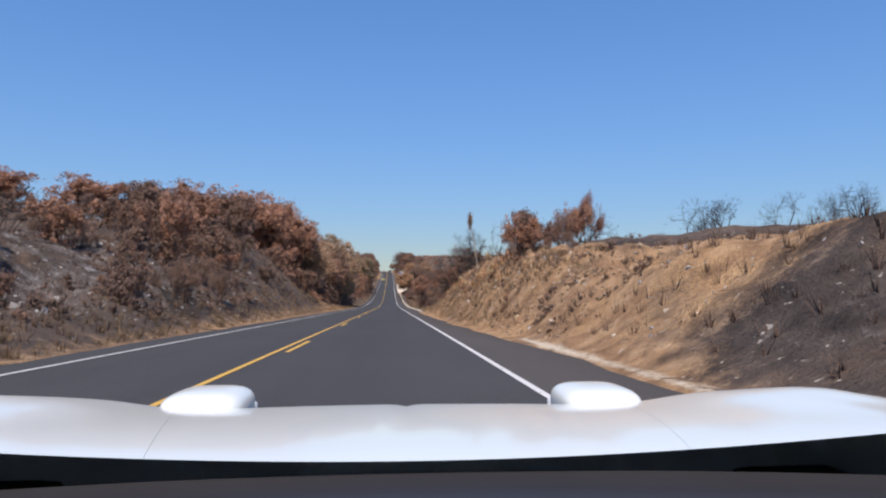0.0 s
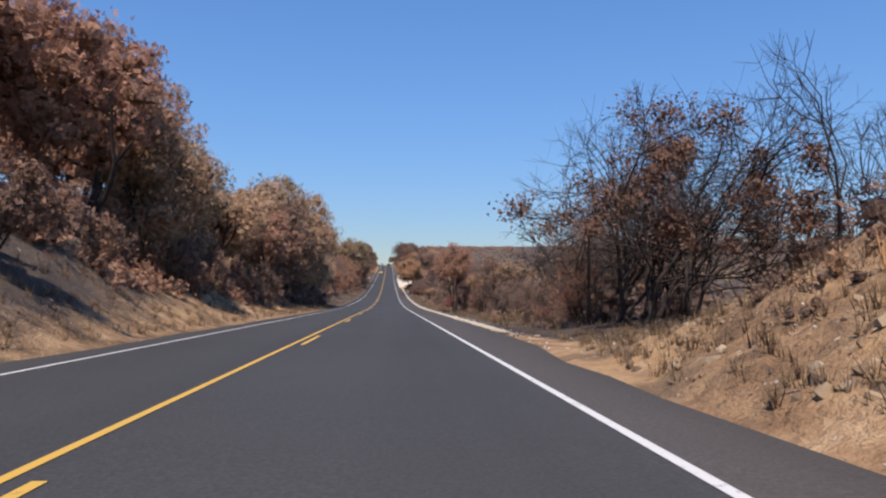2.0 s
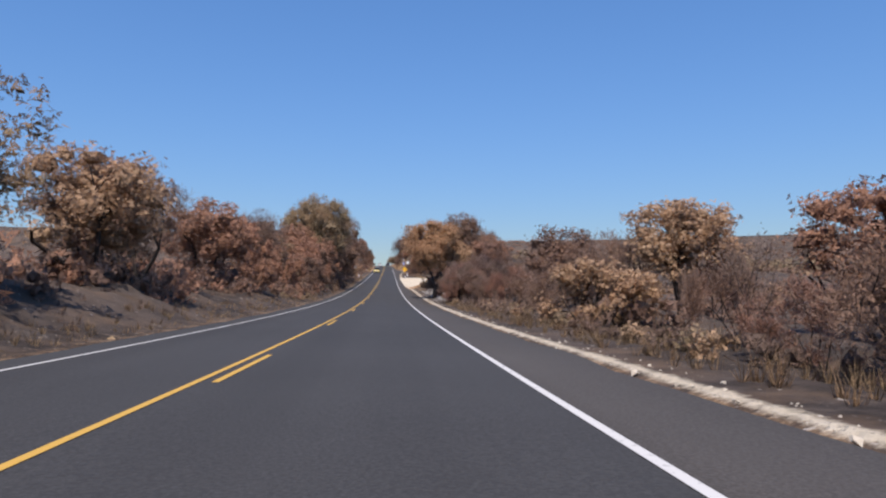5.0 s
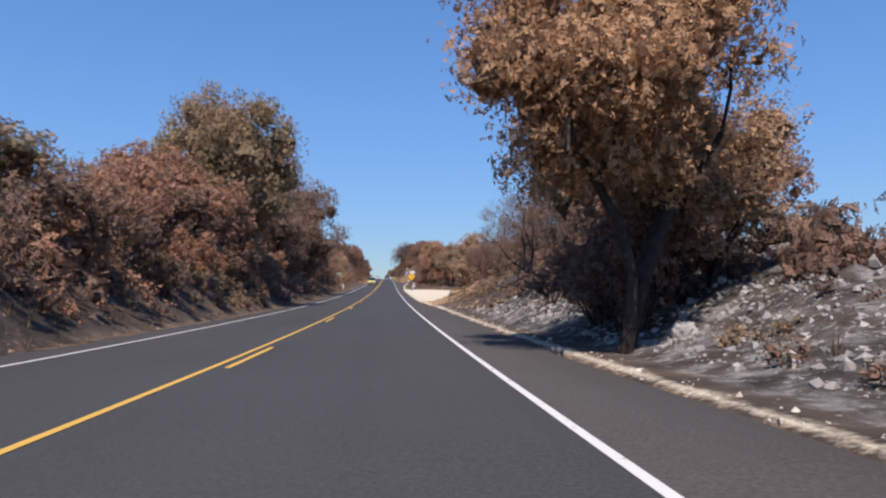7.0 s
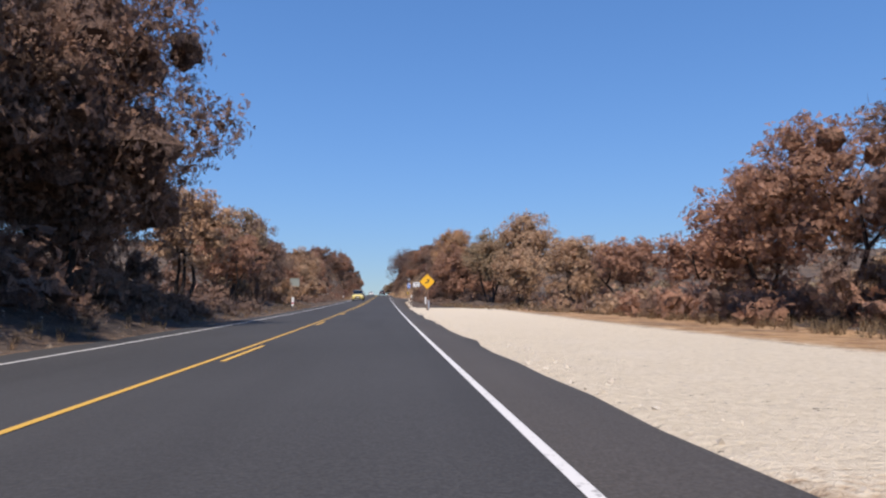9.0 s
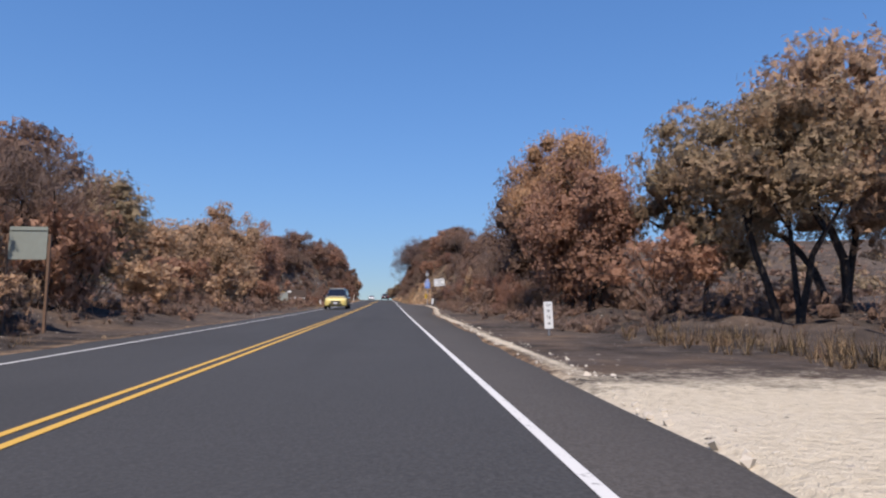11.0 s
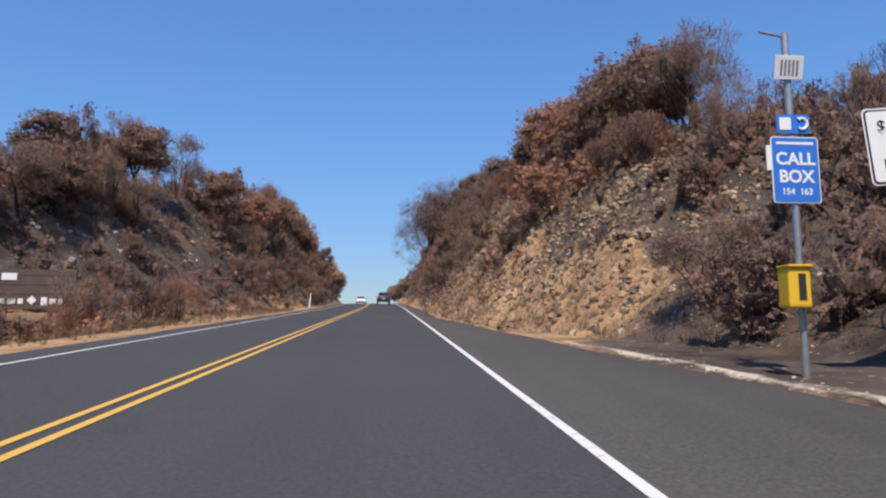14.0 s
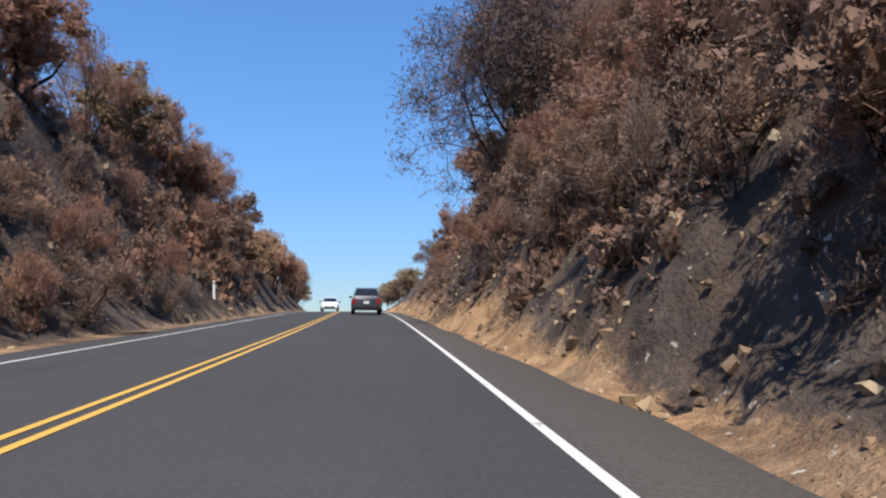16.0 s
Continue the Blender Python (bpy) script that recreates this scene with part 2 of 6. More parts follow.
r_rise = curve_of([(-60, .08), (15, .08), (30, .10), (45, .17), (56, .14), (66, .08), (80, .0), (190, .02), (260, .02), (380, .05), (405, .12), (425, .28), (460, .3), (500, .12), (540, 0)])


def cells_at(x, y):
    """Smooth random values between 0 and 1 over the plane."""
    xi, yi = np.floor(x), np.floor(y)
    u, v = x - xi, y - yi
    u, v = u * u * (3 - 2 * u), v * v * (3 - 2 * v)

    def h(i, j):
        k = np.sin(i * 127.1 + j * 311.7) * 43758.5453
        return k - np.floor(k)

    return (h(xi, yi) * (1 - u) + h(xi + 1, yi) * u) * (1 - v) + (h(xi, yi + 1) * (1 - u) + h(xi + 1, yi + 1) * u) * v


def rough_at(x, y):
    """Uneven ground, four sizes."""
    return (.80 * (cells_at(x * .27, y * .23) - .5) + .46 * (cells_at(x * .71 + 9, y * .63) - .5)
            + .30 * (cells_at(x * 1.5, y * 1.3 + 5) - .5) + .16 * (cells_at(x * 2.9 + 3, y * 2.3) - .5))


def ground_height(s, x):
    """Height at s along the road and x to the right of the line of travel."""
    s, x = np.asarray(s, float), np.asarray(x, float)
    base = road_z(s)
    lf, lc, lh = l_foot(s), l_crest(s), l_high(s)
    rf, rc, rh = r_foot(s), r_crest(s), r_high(s)
    u = np.clip((lf - x) / (lf - lc), 0, 1)
    left = lh * (.75 * u + .25 * u * u * (3 - 2 * u)) + l_rise(s) * np.minimum(np.maximum(lc - x, 0), 28)
    v = np.clip((x - rf) / (rc - rf), 0, 1)
    right = rh * (.75 * v + .25 * v * v * (3 - 2 * v)) + r_rise(s) * np.minimum(np.maximum(x - rc, 0), 11)
    side = np.where(x < 0, left, right)
    cutface = np.where(x < 0, (u > 0) * (u < 1) * smooth(s, 428, 446), (v > 0) * (v < 1) * np.maximum(smooth(s, 410, 428), .5 * smooth(s, 8, 18) * (1 - smooth(s, 62, 74)))) * (1 - smooth(s, 525, 550))
    side = side + cutface * (.62 * (cells_at(side * 1.1 + s * .42, s * .5 - side * .3) - .5) + .46 * (cells_at(s * 1.6, side * 1.9) - .5)
                             + .26 * (cells_at(s * 3.4 + 7, side * 3.7 + x) - .5))
    off = np.where(x < 0, np.clip((lf - x) / 3, 0, 1), np.clip((x - rf) / 3, 0, 1))
    steep = 1 + .5 * np.where(x < 0, np.clip(lh / 5, 0, 1) * (u < 1), np.clip(rh / 5, 0, 1) * (v < 1))
    z = base + side + off * steep * rough_at(x, s)
    # far land: low rolling country, a little above the road on the right
    far = np.clip((np.abs(x) - 60) / 300, 0, 1)
    z = z + far * (6 * np.sin(x * .006 + 1) * np.sin(s * .004) + np.where(x > 0, 5, 8))
    # drops away past the crest
    z = z - smooth(s, 620, 1100) * 25
    # the entrance on the left lies about a metre lower
    dip = 1.05 * smooth(s, 398, 410) * (1 - smooth(s, 424, 436)) * smooth(-x, 7.2, 13) * (x < 0) * (1 - smooth(-x, 24, 34))
    # under the paving the ground lies a hand lower
    paved = (x > -6.35) & (x < r_edge(s))
    return np.where(paved, base - .12, np.where((x > lf) & (x < rf), base - .03, z) - dip)


def ground(s, x):
    return Vector((x + float(road_x(s)), s, float(ground_height(s, x))))


def mesh_of(name, verts, faces, mat, smooth_faces=True):
    me = bpy.data.meshes.new(name)
    v = np.asarray(verts, np.float32)
    f = np.asarray(faces, np.int32)
    me.vertices.add(len(v))
    me.vertices.foreach_set("co", v.ravel())
    k = f.shape[1]
    me.loops.add(f.size)
    me.loops.foreach_set("vertex_index", f.ravel())
    me.polygons.add(len(f))
    me.polygons.foreach_set("loop_start", np.arange(0, f.size, k, dtype=np.int32))
    me.update(calc_edges=True)
    me.validate()
    me.polygons.foreach_set("use_smooth", np.full(len(me.polygons), smooth_faces))
    if mat:
        me.materials.append(mat)
    return me


def strip(s_list, xs, z_off):
    """Vertices and faces of a sheet: rows along the road, columns across it; xs(s) gives the columns."""
    rows = [np.asarray(xs(s), float) for s in s_list]
    n = len(rows[0])
    verts = []
    for s, r in zip(s_list, rows):
        verts += [(x + float(road_x(s)), s, float(road_z(s)) + z_off(x)) for x in r]
    faces = [(i * n + j, i * n + j + 1, (i + 1) * n + j + 1, (i + 1) * n + j) for i in range(len(rows) - 1) for j in range(n - 1)]
    return verts, faces


def build_ground():
    ys = np.concatenate([np.linspace(-3000, -90, 14), np.arange(-60, 0, 1.0), np.arange(0, 90, .5), np.arange(90, 196, 1.0), np.arange(196, 262, .5), np.arange(262, 410, 1.0), np.arange(410, 520, .5), np.arange(520, 580, 1.0), np.arange(580, 760, 10), np.linspace(800, 4500, 16)])
    near = np.concatenate([np.arange(-60, -26, 2), np.arange(-26, -6.4, .55), [-6.36, -6.34, 0]])
    nearr = np.concatenate([np.arange(2.2, 6, .3), np.arange(6, 16, .5), np.arange(16, 40, 1.5), np.arange(40, 62, 3)])
    xs = np.concatenate([[-2600, -1400, -800, -450, -280, -180, -120, -85], near, nearr, [70, 90, 130, 190, 280, 450, 800, 1400, 2600]])
    S, X = np.meshgrid(ys, xs, indexing="ij")
    Z = ground_height(S, X)
    P = np.stack([X + road_x(S), S, Z], -1).reshape(-1, 3)
    r, c = S.shape
    a = (np.arange(r - 1)[:, None] * c + np.arange(c - 1)[None, :]).ravel()
    me = mesh_of("ground", P, np.stack([a, a + 1, a + c + 1, a + c], -1), GROUND)
    # soil: cut earth, ash, gravel
    s, x = S.ravel(), X.ravel()
    right = x > 0
    verge = np.where(right, np.clip(1 - (x - r_edge(s)) / 1.4, 0, 1), np.clip(1 - (-6.3 - x) / 2.2, 0, 1)) * .45
    cut = smooth(s, 5, 17) * (1 - smooth(s, 69, 79)) * (1 - .42 * smooth(s, 42, 54)) * right * (x < r_crest(s) + 5)
    cut += smooth(s, 246, 254) * (1 - smooth(s, 264, 272)) * right * .8 * (x < 14)
    # dark soil past 433 is partly painted shade: the gully and rock gaps
    cut += smooth(s, 412, 419) * (.85 - .16 * (1 - smooth(s, 426, 432)) * np.clip((5.6 - x) / 1.2, 0, 1) - .16 * (1 - smooth(s, 426, 432)) * np.clip((x - 5.2) / 1.5, 0, 1) - .22 * smooth(s, 433, 440) * np.clip((x - 3.6) / 1.2, 0, 1) - .30 * smooth(s, 428, 434) * np.clip((5 - x) / 1.2, 0, 1) - .30 * smooth(s, 436, 446) * np.clip((x - 4) / 1.2, 0, 1) - .58 * smooth(s, 449, 458) * (1 - .75 * smooth(s, 466, 476)) * np.clip((x - 2.8) / .5, 0, 1)) * right * (x < r_crest(s) + 2 - 5 * (1 - smooth(s, 424, 440)))
    cut += smooth(s, 388, 400) * (1 - smooth(s, 445, 475)) * (x < -6.3) * (x > l_foot(s) - 1) * .9
    cut += (1 - smooth(s, 95, 135)) * smooth(s, 60, 95) * (x < -6) * (x > -11) * .6
    cut += .10 * (1 - smooth(s, 0, 100)) * (x < 0) + .10 * smooth(s, 14, 34) * (1 - smooth(s, 60, 90)) * (x < -6) * np.clip((x + 10) / 3, 0, 1)
    ash = smooth(s, 196, 206) * (1 - smooth(s, 230, 248)) * right * np.clip((x - 3.5) / .7, 0, 1) * np.clip((30 - x) / 14, 0, 1) * .55
    ash += smooth(s, 412, 424) * (1 - smooth(s, 440, 455)) * (x < -14) * .30 + (1 - smooth(s, 30, 60)) * (x < -8.5) * .42 + (1 - smooth(s, 8, 18)) * right * (x > 3.6) * .3
    ash += smooth(s, 390, 396) * (1 - smooth(s, 408, 414)) * right * (x > 6.6) * np.clip((24 - x) / 12, 0, 1) * .22
    ash += smooth(s, 446, 456) * (x < -8) * .12 + smooth(s, 72, 80) * (1 - smooth(s, 100, 130)) * right * (x > 4.0) * .30
    cut += smooth(s, 440, 452) * (x < -6.4) * .14
    gravel = smooth(s, 256, 264) * (1 - smooth(s, 316, 328)) * right * (x < r_foot(s) + 1)
    far_lot = smooth(s, 256, 264) * (1 - smooth(s, 316, 328)) * right * smooth(x, 7.5, 12)
    gravel = gravel * (1 - .75 * far_lot)
    cut = cut + .8 * far_lot * (x < r_foot(s) + 1)
    strip_g = right * np.clip(1 - np.abs(x - r_edge(s) - .3) / .36, 0, 1) * (smooth(s, 70, 82) * (1 - smooth(s, 412, 420)) + (1 - smooth(s, 16, 26)))
    gravel = np.maximum(gravel, strip_g * .75)
    col = np.stack([np.clip(cut + verge, 0, 1), np.clip(ash, 0, 1), np.clip(gravel, 0, 1), np.ones_like(s)], -1)
    at = me.attributes.new("soil", "FLOAT_COLOR", "POINT")
    at.data.foreach_set("color", col.astype(np.float32).ravel())
    me.polygons.foreach_set("use_smooth", np.ones(len(me.polygons), bool))
    tagged(new("ground", me), "burnt hillside soil with ash, bare earth and gravel verges", "ground", kind="structure")


build_ground()


def crown_z(x):
    return .03 - .012 * abs(x + 2.2)


def build_road():
    ss = np.concatenate([np.arange(-300, -60, 20), np.arange(-60, 700, 2.0), np.arange(700, 1300, 20)])

    def cols(s):
        wob = .10 * math.sin(s * .9) * math.sin(s * .37 + 1) + .05 * math.sin(s * 2.3)
        e = float(r_edge(s)) + wob
        return [-6.5 + wob, -6.3 + wob, -5.3, -2.2, 1.56, e - .08, e]

    vs, fs = strip(ss, cols, lambda x: crown_z(x))
    v = np.array(vs).reshape(len(ss), 7, 3)
    v[:, 0, 2] -= .16
    v[:, 6, 2] -= .14
    k = np.array(fs).reshape(len(ss) - 1, 6, 4)
    road = new("road", mesh_of("road", v.reshape(-1, 3), k[:, :4].reshape(-1, 4), ASPHALT))
    edge = new("paved_shoulder", mesh_of("paved_shoulder", v.reshape(-1, 3), k[:, 4:].reshape(-1, 4), OLD_ASPHALT))
    tagged(edge, "older brown-grey asphalt shoulder beside the lane", "shoulder", kind="structure")
    return tagged(road, "dark grey two-lane asphalt road with worn surface", "road", kind="structure")


ROAD = build_road()


def line(name, x, w, s0, s1, mat, step=3.0):
    n = max(2, int((s1 - s0) / step) + 1)
    vs, fs = strip(np.linspace(s0, s1, n), lambda s: [x - w / 2, x + w / 2], lambda q: crown_z(q) + .006)
    ob = new(name, mesh_of(name, vs, fs, mat))
    ob.parent = ROAD
    return ob


line("edge_line", 1.5, .095, -200, 700, WHITE_LINE)
line("edge_line", -5.35, .09, -200, 700, WHITE_LINE)
line("centre_line", -2.30, .085, -200, 700, YELLOW_LINE)
line("centre_line", -2.08, .085, 318, 700, YELLOW_LINE)
for k in range(-12, 9):
    line("centre_dash", -2.08, .085, 13.3 + k * 14.63, 16.96 + k * 14.63, YELLOW_LINE)
for k in range(-4, 8):
    line("centre_dash", -2.08, .085, 209.1 + k * 14.63, 212.76 + k * 14.63, YELLOW_LINE)

# ---------------------------------------------------------------- plants
RNG = np.random.default_rng(7)


SIZE = {}
LEAN = {}


def note(thing, pts):
    """Remembers how tall and how wide a plant was built."""
    p = np.asarray(pts)
    LEAN[thing.name] = math.degrees(math.atan2(p[:, 1].mean(), p[:, 0].mean()))
    SIZE[thing.name] = (float(np.percentile(p[:, 2], 99.5)), float(np.percentile(np.hypot(p[:, 0], p[:, 1]), 93)))
    return thing


def part(name, me, parent, label=""):
    """Links a mesh as one object under a thing or a part."""
    ob = new(name, me)
    ob.parent = parent
    return tagged(ob, label)


def leaves(points, size, rng, droop=0.0, slim=1.0):
    """A small leaf at each point, turned at random; size may differ from point to point."""
    n = len(points)
    a = rng.normal(size=(n, 3))
    a[:, 2] -= droop
    a /= np.linalg.norm(a, axis=1, keepdims=True)
    b = np.cross(a, rng.normal(size=(n, 3)))
    b /= np.linalg.norm(b, axis=1, keepdims=True) + 1e-6
    ln = np.reshape(size, (-1, 1)) * rng.uniform(.6, 1.5, (n, 1))
    wd = ln * rng.uniform(.45, .8, (n, 1)) * slim
    p = np.asarray(points)
    v = np.stack([p - a * ln, p + b * wd + a * ln * .3, p + a * ln * .6 - b * wd], 1).reshape(-1, 3)
    return v, np.arange(3 * n).reshape(n, 3)


def tubes(segs, sides=5):
    """Tapered sticks: rows of start, end, start radius, end radius."""
    segs = np.asarray(segs, float)
    a, b, r0, r1 = segs[:, 0:3], segs[:, 3:6], segs[:, 6:7], segs[:, 7:8]
    d = b - a
    d /= np.linalg.norm(d, axis=1, keepdims=True) + 1e-9
    up = np.where(np.abs(d[:, 2:3]) > .9, np.array([[1.0, 0, 0]]), np.array([[0, 0, 1.0]]))
    u = np.cross(d, up)
    u /= np.linalg.norm(u, axis=1, keepdims=True)
    w = np.cross(d, u)
    rings = []
    for p, r in ((a, r0), (b, r1)):
        for k in range(sides):
            t = 2 * math.pi * k / sides
            rings.append(p + r * (math.cos(t) * u + math.sin(t) * w))
    v = np.stack(rings, 1).reshape(-1, 3)
    first = np.arange(len(segs))[:, None] * 2 * sides + np.arange(sides)
    last = first + sides
    # each piece grows out of the end of the one before it
    ends = {}
    for i in range(len(segs)):
        parent = ends.get(tuple(np.round(a[i], 5)))
        if parent is not None:
            ring = last[parent]
            first[i, 0] = ring[np.argmin(((v[ring] - v[first[i, 0]]) ** 2).sum(1))]
        ends.setdefault(tuple(np.round(b[i], 5)), i)
    f = [np.stack([first[:, k], first[:, (k + 1) % sides], last[:, (k + 1) % sides], last[:, k]], -1) for k in range(sides)]
    f = np.concatenate(f)
    used, f = np.unique(f, return_inverse=True)
    return v[used], f.reshape(-1, 4)


def grow(rng, start, way, length, radius, depth, out, tips, kink=.35, fork=3, shrink=.68, steps=3):
    """A limb of a few crooked pieces that forks into thinner ones."""
    p, d = np.array(start, float), np.array(way, float)
    r = radius
    steps = steps if depth else 1
    for i in range(steps):
        d = d + rng.normal(size=3) * kink * .45
        d[2] += .05
        d /= np.linalg.norm(d)
        q = p + d * length / steps
        r1 = r * (.86 if depth else .7)
        out.append((*p, *q, r, r1))
        p, r = q, r1
        if depth == 0 or rng.random() < .5:
            tips.append(p.copy())
    if depth > 0:
        for k in range(fork):
            e = d + rng.normal(size=3) * .62
            e[2] += .12
            e /= np.linalg.norm(e)
            grow(rng, p, e, length * shrink * rng.uniform(.75, 1.2), r * .72, depth - 1, out, tips, kink, fork, shrink, steps)
    else:
        tips.append(p.copy())


def ball(level):
    """Vertices and triangles of a round form to build clumps on."""
    bm = bmesh.new()
    bmesh.ops.create_icosphere(bm, subdivisions=level, radius=1)
    v, f = np.array([q.co[:] for q in bm.verts]), np.array([[q.index for q in t.verts] for t in bm.faces])
    bm.free()
    return v, f


BALLS = {k: ball(k) for k in (1, 2)}


def lump(q, ph):
    """How far a clump swells out in the direction q."""
    return (1 + .26 * np.sin(q[..., 0] * 5 + ph) * np.sin(q[..., 1] * 5 + 2 * ph) + .18 * np.sin(q[..., 2] * 7 + 3 * ph)
            + .12 * np.sin(q[..., 0] * 11 + 2 * ph) * np.sin(q[..., 2] * 10 + q[..., 1] * 9))


def clumps(centres, radii, counts, size, rng, level=2, flat=.8, core=.58, floor=.05, slim=1.0):
    """Clumps of foliage: a solid heart in each, darkened in its colour as shaded inner leaves, and sprays lying over
    and around it. Also gives the material slot of each face.
    """
    bv, bf = BALLS[level]
    vs, fs, slots, at = [], [], [], 0
    cores = np.broadcast_to(core, len(radii))
    for c, rad, m, core in zip(centres, radii, counts, cores):
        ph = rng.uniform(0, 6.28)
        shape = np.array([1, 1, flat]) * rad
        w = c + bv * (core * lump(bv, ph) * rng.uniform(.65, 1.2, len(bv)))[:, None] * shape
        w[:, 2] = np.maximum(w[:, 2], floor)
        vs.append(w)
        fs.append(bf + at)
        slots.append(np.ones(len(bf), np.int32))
        at += len(w)
        q = rng.normal(size=(m, 3))
        q[:, 2] += .25
        q /= np.linalg.norm(q, axis=1, keepdims=True)
        far = rng.uniform(.60, 1.0, m) + .3 * (rng.random(m) < .2) * rng.random(m)
        p = c + q * (far * lump(q, ph))[:, None] * shape
        nrm = q + rng.normal(size=(m, 3)) * .7
        nrm /= np.linalg.norm(nrm, axis=1, keepdims=True)
        a = np.cross(nrm, rng.normal(size=(m, 3)))
        a /= np.linalg.norm(a, axis=1, keepdims=True) + 1e-6
        b = np.cross(nrm, a)
        ln = size * rng.uniform(.6, 1.5, (m, 1))
        wd = ln * rng.uniform(.45, .8, (m, 1)) * slim
        if slim < 1:
            # twigs point outwards and up
            a = q + np.array([0, 0, .9]) + rng.normal(size=(m, 3)) * .55
            a /= np.linalg.norm(a, axis=1, keepdims=True)
            ln = ln * 1.7
        p[:, 2] = np.maximum(p[:, 2], floor)
        vs.append(np.stack([p - a * ln, p + b * wd + a * ln * .3, p + a * ln * .6 - b * wd], 1).reshape(-1, 3))
        fs.append(np.arange(3 * m).reshape(m, 3) + at)
        slots.append(np.zeros(m, np.int32))
        at += 3 * m
    return np.concatenate(vs), np.concatenate(fs), np.concatenate(slots)


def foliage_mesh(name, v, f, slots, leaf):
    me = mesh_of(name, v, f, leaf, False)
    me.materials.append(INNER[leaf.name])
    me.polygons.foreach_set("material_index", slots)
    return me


def broad_tree(seed, leaf, height=8.0, spread=3.6, low=.22, count=7000, size=.16, lobes=60, label="", level=1, limbs=1, name="oak_tree", slim=1.0):
    """A leafy scorched tree: trunks, limbs and a crown of leaf clumps in uneven lobes."""
    rng = np.random.default_rng(seed)
    thing = tagged(new(name), label, "tree")
    stems, tips = [], []
    for k in range(3):
        wood = []
        stems.append(wood)
        ang = rng.uniform(0, 6.28)
        p, d = np.array([.25 * math.cos(ang), .25 * math.sin(ang), -.3]), np.array([.22 * math.cos(ang), .22 * math.sin(ang), 1.0])
        r = height * .021 * rng.uniform(.7, 1.25)
        for i in range(4):
            d = d + rng.normal(size=3) * .13
            d /= np.linalg.norm(d)
            q = p + d * height * .11
            wood.append((*p, *q, r, r * .88))
            p, r = q, r * .88
        for m in range(3):
            e = d + rng.normal(size=3) * .6
            e[2] = abs(e[2]) + .2
            e /= np.linalg.norm(e)
            grow(rng, p, e, height * .24, r * .7, limbs, wood, tips, .5, 2, .75, 2)
    cz = height * (low + 1) / 2
    hz = height * (1 - low) / 2
    centres, radii, counts = [], [], []
    for k in range(lobes):
        g = rng.normal(size=3)
        g /= np.linalg.norm(g)
        f = rng.uniform(.25, .80) if k > lobes * .4 else rng.uniform(.72, .93)
        rad = (rng.uniform(.10, .19) if k > lobes * .4 else rng.uniform(.06, .125)) * (spread + hz)
        centres.append(np.array([g[0] * spread * f, g[1] * spread * f, max(rad * .8, cz + g[2] * hz * f)]))
        radii.append(rad)
        counts.append(rad ** 2 * rng.uniform(.75, 1.25))
    counts = np.maximum(8, np.array(counts) / sum(counts) * count).astype(int)
    for wood in stems:
        kept, ends = [], {tuple(np.round(wood[0][:3], 4))}
        for w in wood:
            # limbs end inside the crown
            if tuple(np.round(w[:3], 4)) in ends and (math.hypot(w[3], w[4]) / spread) ** 2 + (max(0, w[5] - cz) / hz) ** 2 < .62:
                kept.append(w)
                ends.add(tuple(np.round(w[3:6], 4)))
        part("trunk", mesh_of("trunk", *tubes(kept, 6 if limbs > 1 else 4), BARK), thing)
    cores = np.where(np.arange(lobes) > lobes * .4, .54, .16) * (1 if slim == 1 else .12)
    v, f, slots = clumps(centres, radii, counts, size, rng, level, core=cores, floor=-.6, slim=slim)
    part("crown", foliage_mesh("crown", v, f, slots, leaf), thing)
    return note(thing, v)


def shrub(seed, leaf, height=2.6, spread=1.6, count=1900, size=.12, label="", name="shrub", slim=1.0):
    """A chaparral bush: many stems from the ground, leaf clumps along their ends and loose leaves between."""
    rng = np.random.default_rng(seed)
    thing = tagged(new(name), label, "shrub")
    stem, tips = [], []
    for k in range(7):
        ang = rng.uniform(0, 6.28)
        lean = rng.uniform(.1, .75)
        grow(rng, (.15 * math.cos(ang), .15 * math.sin(ang), -.15), (lean * math.cos(ang) * spread / height * 1.6, lean * math.sin(ang) * spread / height * 1.6, 1),
             height * .46, .028, 2, stem, tips, .5, 2, .62, 2)
    tips = np.array(tips)
    hubs = tips[rng.integers(0, len(tips), 26)] * np.array([.92, .92, .9])
    radii = rng.uniform(.22, .46, len(hubs))
    v, f, slots = clumps(hubs, radii, np.full(len(hubs), count // 34), size, rng, 1, .9, .18 if slim == 1 else .04, slim=slim)
    q = tips[rng.integers(0, len(tips), count // 3)] + rng.normal(size=(count // 3, 3)) * .12
    q = q[q[:, 2] > .1]
    v2, f2 = leaves(q, size * (1 if slim == 1 else .5), rng, .1)
    part("stem", mesh_of("stem", *tubes(stem, 3), BARK), thing)
    part("foliage", foliage_mesh("foliage", np.concatenate([v, v2]), np.concatenate([f, f2 + len(v)]), np.concatenate([slots, np.zeros(len(f2), np.int32)]), leaf), thing)
    return note(thing, np.concatenate([v, q]))


